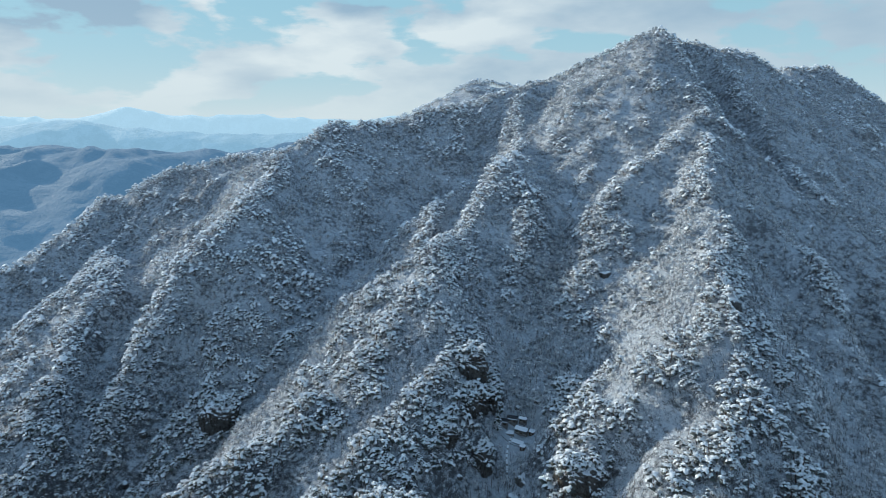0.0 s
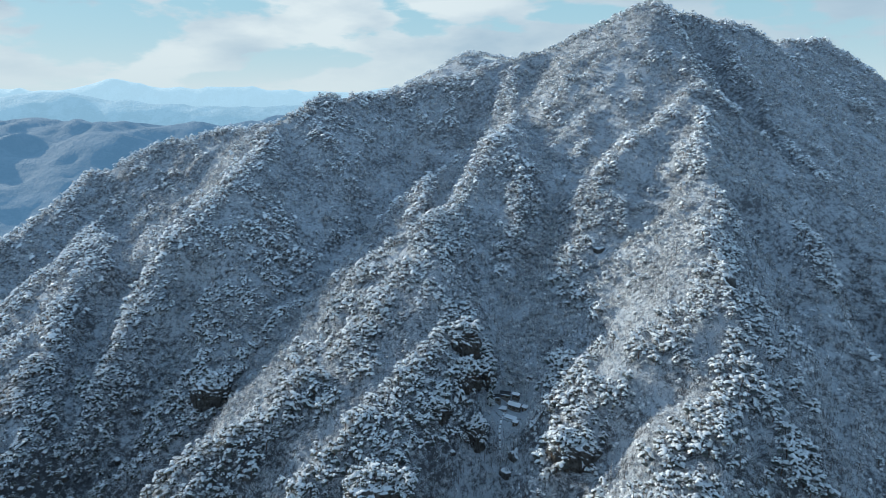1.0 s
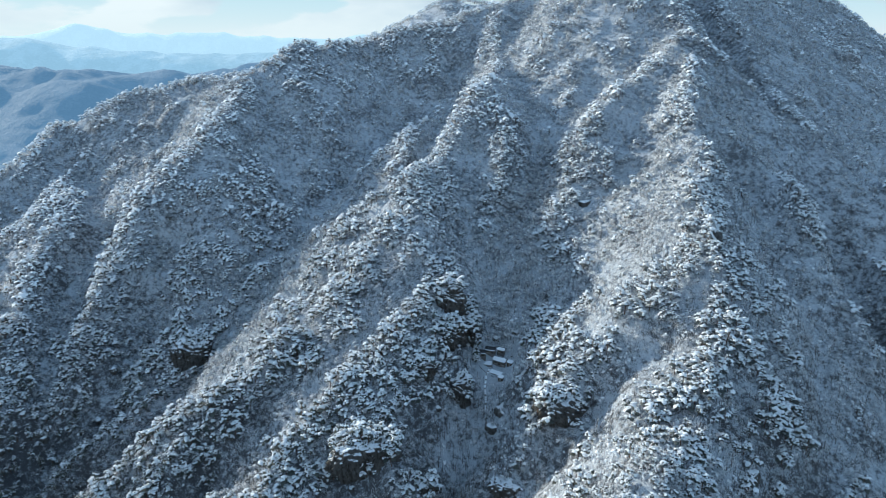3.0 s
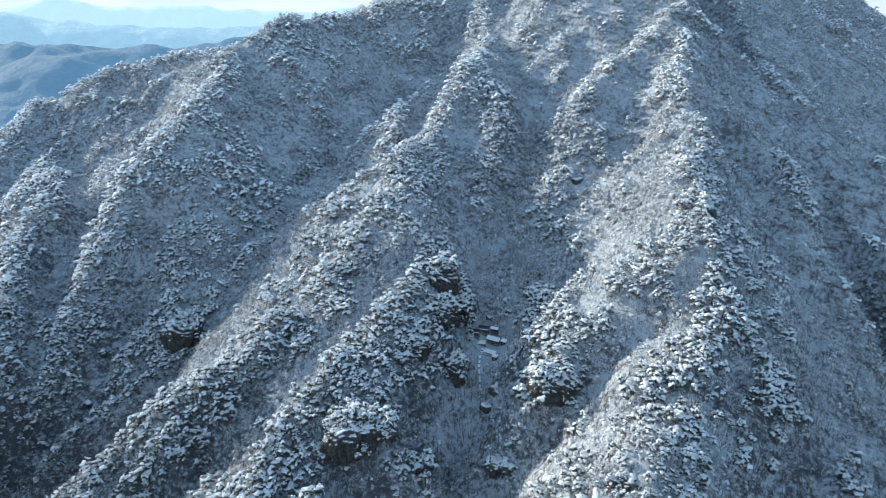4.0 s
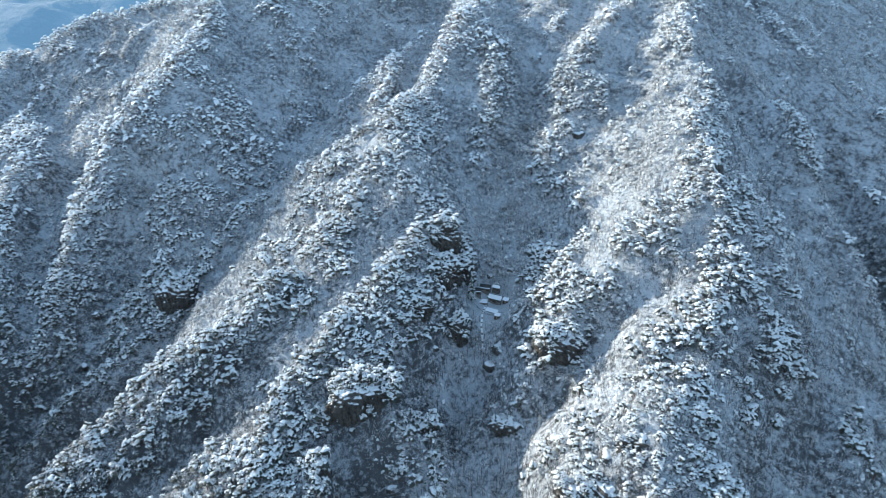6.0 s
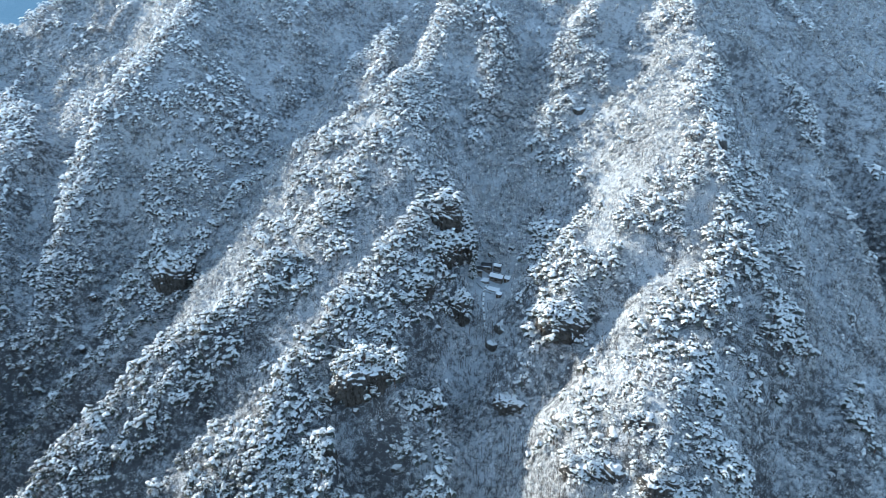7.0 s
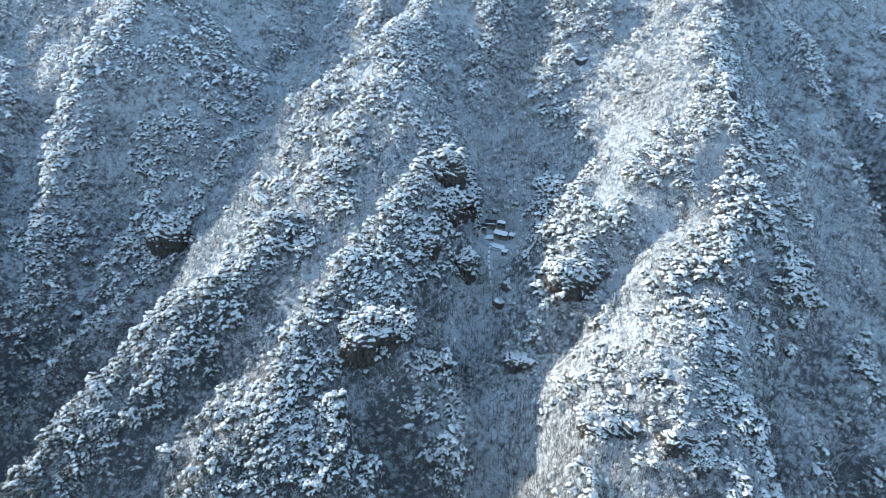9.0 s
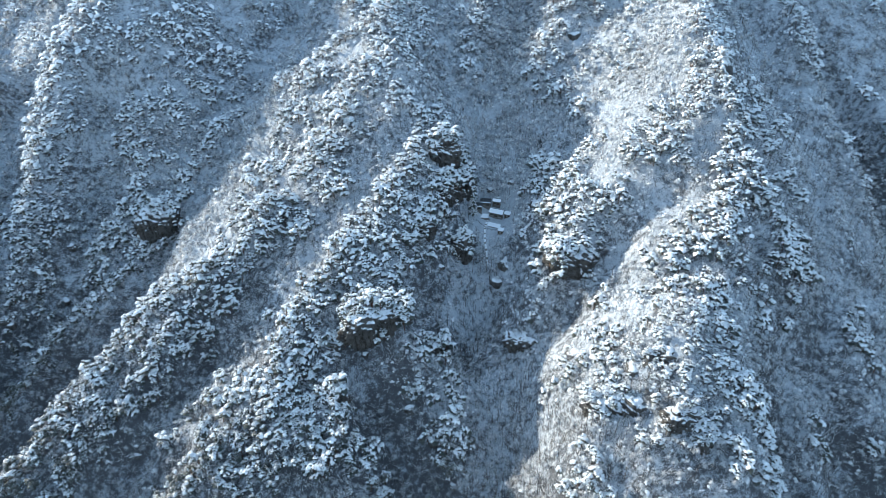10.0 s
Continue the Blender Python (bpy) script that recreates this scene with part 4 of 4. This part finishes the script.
qx, qy = scatter(-60, 330, 168, 440, 2.8)
keep = wooded(qx, qy) & clear(qx, qy)
qx, qy = qx[keep], qy[keep]
dell = -line_height(qx, qy, 1, 1, 0.01, [(34, 322, 0), (36, 270, 0), (24, 245, 0), (20, 205, 0)])
face = np.exp(-(((qx - 48) / 20) ** 2 + ((qy - 200) / 24) ** 2))
share = 0.6 * np.exp(-(dell / 20) ** 2) + 0.5 * face + np.where(qx > 128 + 0.33 * (qy - 250), 0.1, 0.0) + 0.05
pick = rng.random(len(qx)) < share * (1 + 0.8 * value_noise(qx, qy, 14, 95))
qz, stands = on_crags(qx, qy, ground_height(qx, qy))
pick &= stands
nq = int(pick.sum())
plant_all("slim_bare_trees", [pole_tree(800 + k) for k in range(10)], np.stack([qx[pick], qy[pick], qz[pick]], 1), rng.uniform(0, 6.28, nq), rng.uniform(0.6, 1.1, nq), rng.integers(0, 10, nq), [BARK, FROST],
          "slim dark leafless trees standing in the snow", "trees")

# small dark outcrops that break through the snow on the steep flanks
ox, oy = scatter(-260, 200, 175, 430, 15.0)
keep = wooded(ox, oy) & clear(ox, oy) & (ox < 30)
ox, oy = ox[keep], oy[keep]
steep = np.hypot(ground_height(ox + 4, oy) - ground_height(ox - 4, oy), ground_height(ox, oy + 4) - ground_height(ox, oy - 4)) / 8
pick = np.argsort(-steep)[:26]
stones = []
for k, i in enumerate(pick):
    if k < 6:
        stones.append(crag(0, 0, 0, *((3.2, 2.2, 2.6), (2.4, 3.0, 2.2), (4.0, 2.4, 2.4))[k % 3], 0, 40 + k, "dark rock breaking through the snow"))
        CRAGS.pop()
    base = pose(ox[i], oy[i], float(ground_height(ox[i], oy[i])) - 1.5, 0, 0, 73.0 * k)
    if k < 6:
        stones[k].matrix_world = base
    else:
        twin = copy_thing(stones[k % 6], base)
        twin.scale = (rng.uniform(0.7, 1.4),) * 3

# ---- the hermitage in the ravine ----
# hall, two houses, shrine, lean-to, woodshed, two terraces, fir, two boulders
SITE = [(49.5, 359.5), (44.0, 366.5), (37.5, 362.5), (51.0, 366.0), (55.0, 355.0), (47.5, 341.5), (40.5, 358.5), (46.0, 350.0), (33.5, 356.0), (61.0, 370.0), (48.0, 373.5)]
LANE = [(43.5, 357.5), (39.5, 348.0), (37.5, 338.0), (37.5, 328.0)]
FENCE = [(35.5, 353.0), (41.0, 347.0), (45.5, 344.5), (51.0, 345.0)]
TIMBER = make_plain("dark_weathered_timber", (0.035, 0.028, 0.022), (0.10, 0.075, 0.055), 2.0, 0.85, 0.4)
PLASTER = make_plain("dull_plaster", (0.22, 0.20, 0.17), (0.36, 0.33, 0.29), 1.5, 0.95, 0.2)
TILE = make_plain("dark_roof_tile", (0.03, 0.032, 0.036), (0.085, 0.085, 0.09), 2.5, 0.7, 0.4)
STONE = make_plain("rough_field_stone", (0.10, 0.095, 0.09), (0.26, 0.245, 0.23), 1.2, 0.95, 0.5)
PACKED = make_plain("settled_snow", (0.74, 0.77, 0.80), (0.88, 0.89, 0.91), 0.9, 0.8, 0.2)
PANE = make_plain("dark_window_paper", (0.05, 0.05, 0.05), (0.12, 0.11, 0.10), 3.0, 0.5, 0.3)


def part(name, bm, material, parent, label=""):
    me = bpy.data.meshes.new(name)
    bm.to_mesh(me)
    bm.free()
    me.materials.append(material)
    ob = new(name, me)
    ob.parent = parent
    return tagged(ob, label) if label else ob


def block(x0, x1, y0, y1, z0, z1, bevel=0.04):
    bm = bmesh.new()
    bmesh.ops.create_cube(bm, size=1)
    for v in bm.verts:
        v.co = Vector(((x0 + x1) / 2 + v.co.x * (x1 - x0), (y0 + y1) / 2 + v.co.y * (y1 - y0), (z0 + z1) / 2 + v.co.z * (z1 - z0)))
    if bevel:
        bmesh.ops.bevel(bm, geom=bm.edges[:], offset=bevel, segments=1, affect="EDGES")
    return bm


def slope_sheet(half, run, z_eave, z_ridge, thick, side, ripple=0.0, seed=0):
    """One slope of a gabled roof, with its thickness; the eaves lift a little at the corners."""
    bm = bmesh.new()
    nx, ny = 14, 6
    grid = []
    for layer in (0, 1):
        rows = []
        for j in range(ny + 1):
            row = []
            for i in range(nx + 1):
                u, w = i / nx * 2 - 1, j / ny
                z = z_eave + (z_ridge - z_eave) * (w ** 1.15) + 0.18 * (1 - w) * abs(u) ** 3
                lump = ripple * noise.noise(Vector((u * half * 0.9, w * run * 0.9, seed))) if layer else 0
                edge = ripple * 0.6 * noise.noise(Vector((u * half * 1.7, seed * 3.0, 0))) if j == 0 else 0
                row.append(bm.verts.new((u * half, side * (run * (1 - w) + edge), z + (thick + lump if layer else 0))))
            rows.append(row)
        grid.append(rows)
    for j in range(ny):
        for i in range(nx):
            for layer in (0, 1):
                g = grid[layer]
                bm.faces.new((g[j][i], g[j][i + 1], g[j + 1][i + 1], g[j + 1][i]))
    rim = [(j, 0, j + 1, 0) for j in range(ny)] + [(j, nx, j + 1, nx) for j in range(ny)] + [(0, i, 0, i + 1) for i in range(nx)] + [(ny, i, ny, i + 1) for i in range(nx)]
    for a0, b0, a1, b1 in rim:
        bm.faces.new((grid[0][a0][b0], grid[0][a1][b1], grid[1][a1][b1], grid[1][a0][b0]))
    bmesh.ops.recalc_face_normals(bm, faces=bm.faces[:])
    return bm


def temple_house(name, x, y, turn, wide, deep, high, words, bays=3, snow_front=True):
    """A small timber house under a gabled tile roof, on a stone footing."""
    z = float(ground_height(x, y)) + 0.15
    house = new(name)
    house.matrix_world = pose(x, y, z, 0, 0, turn)
    tagged(house, words, "temple hall" if wide > 6 else "house", "hermitage buildings")
    w, d = wide / 2, deep / 2
    part("footing", block(-w - 0.4, w + 0.4, -d - 0.4, d + 0.4, -2.6, 0.3, 0.08), STONE, house, "rough stone footing")
    part("wall", block(-w, w, -d, d, 0.3, high, 0.02), PLASTER, house, "dull plaster wall between dark posts")
    for i in range(bays + 1):
        px = -w + wide * i / bays
        part("post", block(px - 0.12, px + 0.12, -d - 0.10, -d + 0.1, 0.3, high, 0.03), TIMBER, house)
    part("beam", block(-w - 0.2, w + 0.2, -d - 0.12, -d + 0.05, high - 0.25, high + 0.02, 0.02), TIMBER, house)
    for i in range(bays):
        cx, hw = -w + wide * (i + 0.5) / bays, wide / bays * 0.36
        if i == bays // 2:
            door = part("door", block(cx - hw, cx + hw, -d - 0.07, -d + 0.02, 0.35, high - 0.35, 0.01), TIMBER, house, "dark timber door")
            part("door_panel", block(cx - hw * 0.8, cx + hw * 0.8, -d - 0.09, -d - 0.05, high * 0.45, high - 0.5, 0.01), PANE, door)
        else:
            window = part("window", block(cx - hw, cx + hw, -d - 0.06, -d + 0.02, high * 0.35, high - 0.4, 0.01), TIMBER, house, "dark lattice window")
            part("pane", block(cx - hw * 0.82, cx + hw * 0.82, -d - 0.075, -d - 0.04, high * 0.40, high - 0.5, 0.01), PANE, window)
    ridge_z = high + deep * 0.36
    run = d + 0.75
    for side, words_ in ((-1, "tiled roof slope"), (1, "dark tiled roof slope swept bare of snow")):
        roof = part("roof_slope", slope_sheet(w + 0.7, run, high - 0.05, ridge_z, 0.16, side), TILE, house, words_)
        if side < 0 and snow_front:
            part("roof_snow", slope_sheet(w + 0.55, run - 0.18, high + 0.16, ridge_z + 0.2, 0.30, side, 0.14, x + side), PACKED, roof, "thick settled snow")
    if not snow_front:
        part("eave_snow", block(-w - 0.5, w + 0.4, -run - 0.05, -run + 0.75, high + 0.05, high + 0.42, 0.12), PACKED, house, "snow left along the eave")
    part("ridge", block(-w - 0.6, w + 0.6, -0.16, 0.16, ridge_z + 0.1, ridge_z + 0.55, 0.06), TILE, house, "dark ridge of roof tile")
    return house


def lean_to(x, y, turn, wide, deep, high, words):
    """A plain shed with one sloping roof under snow."""
    z = float(ground_height(x, y)) + 0.1
    shed = new("shed")
    shed.matrix_world = pose(x, y, z, 0, 0, turn)
    tagged(shed, words, "shed", "hermitage buildings")
    w, d = wide / 2, deep / 2
    part("wall", block(-w, w, -d, d, -1.2, high, 0.03), TIMBER, shed)
    part("door", block(-0.4, 0.4, -d - 0.05, -d + 0.02, 0.0, 1.7, 0.01), PLASTER, shed, "pale boarded door")
    roof = part("roof_slope", slope_sheet(w + 0.3, deep + 0.6, high - 0.1, high + 0.5, 0.1, -1), TILE, shed)
    roof.location = (0, d + 0.2, 0)
    snow = part("roof_snow", slope_sheet(w + 0.25, deep + 0.5, high + 0.04, high + 0.62, 0.25, -1, 0.12, x), PACKED, roof, "settled snow")
    return shed


temple_house("temple_hall", *SITE[0], -32, 7.6, 4.4, 2.7, "small temple hall with a snow-covered tiled roof")
temple_house("temple_hall", *SITE[1], -18, 5.6, 3.6, 2.4, "dark timber house with snow along its eave", 2, False)
temple_house("temple_hall", *SITE[2], -12, 5.4, 3.4, 2.4, "dark house with snow sliding off its roof", 2, False)
temple_house("temple_hall", *SITE[3], -28, 4.0, 3.0, 2.2, "small shrine with a snowy gabled roof", 2)
lean_to(*SITE[4], -35, 3.4, 2.4, 2.0, "low shed with a snow-covered lean-to roof")
lean_to(*SITE[5], -30, 3.0, 2.2, 1.9, "dark woodshed below the yard")


def terrace(x, y, turn, wide, deep, words):
    """A levelled yard behind a dry stone wall, under snow."""
    z = float(ground_height(x, y))
    yard = new("terrace")
    yard.matrix_world = pose(x, y, z + 0.25, 0, 0, turn)
    tagged(yard, words, "terrace", "hermitage terraces")
    w, d = wide / 2, deep / 2
    part("yard_snow", block(-w + 0.3, w - 0.3, -d + 0.3, d, -0.5, 0.25, 0.08), PACKED, yard, "smooth untrodden snow")
    r = random.Random(int(x * 10))
    for row in range(3):
        px = -w
        while px < w:
            step = r.uniform(0.5, 1.0)
            stone = part("stone", block(px, px + step - 0.05, -d + r.uniform(-0.12, 0.05), -d + 0.45, -1.5 + row * 0.55, -0.98 + row * 0.55, 0.1), STONE, yard)
            px += step
    return yard


terrace(*SITE[6], -14, 7.5, 5.0, "snow-covered yard behind a dry stone wall")
terrace(*SITE[7], -34, 10.0, 4.6, "lower snow-covered terrace with a stone wall")


def path_steps(points, words):
    """A narrow snowy path of short slabs down the slope."""
    lane = new("stone_path")
    x0, y0 = points[0]
    lane.matrix_world = pose(x0, y0, float(ground_height(x0, y0)))
    tagged(lane, words, "path")
    for (xa, ya), (xb, yb) in zip(points[:-1], points[1:]):
        n = max(2, int(math.hypot(xb - xa, yb - ya) / 0.8))
        turn = math.degrees(math.atan2(yb - ya, xb - xa))
        for i in range(n):
            x, y = xa + (xb - xa) * i / n, ya + (yb - ya) * i / n
            step = part("step", block(-0.66, 0.66, -0.55, 0.55, -0.5, 0.05 + 0.05 * (i % 3), 0.06), PACKED if i % 4 else STONE, lane)
            step.matrix_basis = pose(x - x0, y - y0, float(ground_height(x, y) - ground_height(x0, y0)) + 0.12, 0, 0, turn)
    return lane


path_steps(LANE, "narrow snow-covered path with stone steps")


def rail_fence(points, words):
    fence = new("rail_fence")
    x0, y0 = points[0]
    z0 = float(ground_height(x0, y0))
    fence.matrix_world = pose(x0, y0, z0)
    tagged(fence, words, "fence")
    last = None
    for (xa, ya), (xb, yb) in zip(points[:-1], points[1:]):
        n = max(2, int(math.hypot(xb - xa, yb - ya) / 2.0))
        for i in range(n + 1):
            x, y = xa + (xb - xa) * i / n, ya + (yb - ya) * i / n
            z = float(ground_height(x, y)) - z0
            post = part("post", block(-0.07, 0.07, -0.07, 0.07, -0.5, 1.2, 0.02), TIMBER, fence)
            post.location = (x - x0, y - y0, z)
            if last is not None and (Vector((x - x0, y - y0, z)) - last).length > 0.3:
                here = Vector((x - x0, y - y0, z))
                run = here - last
                for h in (0.55, 1.05):
                    rail = part("rail", block(0, run.length, -0.04, 0.04, h - 0.05, h + 0.05, 0.01), TIMBER, fence)
                    rail.matrix_basis = Matrix.Translation(last) @ run.to_track_quat("X", "Z").to_matrix().to_4x4()
            last = Vector((x - x0, y - y0, z))
    return fence


rail_fence(FENCE, "dark wooden rail fence along the yard")

# the tall fir beside the yard
v, t, s = fir(900)
tree = new("fir_tree")
tree.matrix_world = pose(*SITE[8], float(ground_height(*SITE[8])), 0, 0, 20)
tagged(tree, "tall narrow fir with snow on drooping boughs", "tree")
for slot, part_name, words in ((0, "trunk", ""), (1, "crown", "dark green drooping boughs"), (2, "snow", "snow lying on the boughs")):
    sel = t[s == slot]
    used, inv = np.unique(sel, return_inverse=True)
    ob = link_mesh(part_name, v[used], inv.reshape(-1, 3), [PINE_MATS[slot]], parent=tree)
    if words:
        tagged(ob, words, kind="stuff" if slot == 2 else "")
crag(*SITE[9], float(ground_height(*SITE[9])) + 0.3, 2.6, 2.0, 1.8, 20, 30, "dark boulder above the hermitage")
crag(*SITE[10], float(ground_height(*SITE[10])) + 0.4, 1.9, 1.9, 1.6, 0, 31, "rounded boulder under a cap of snow")
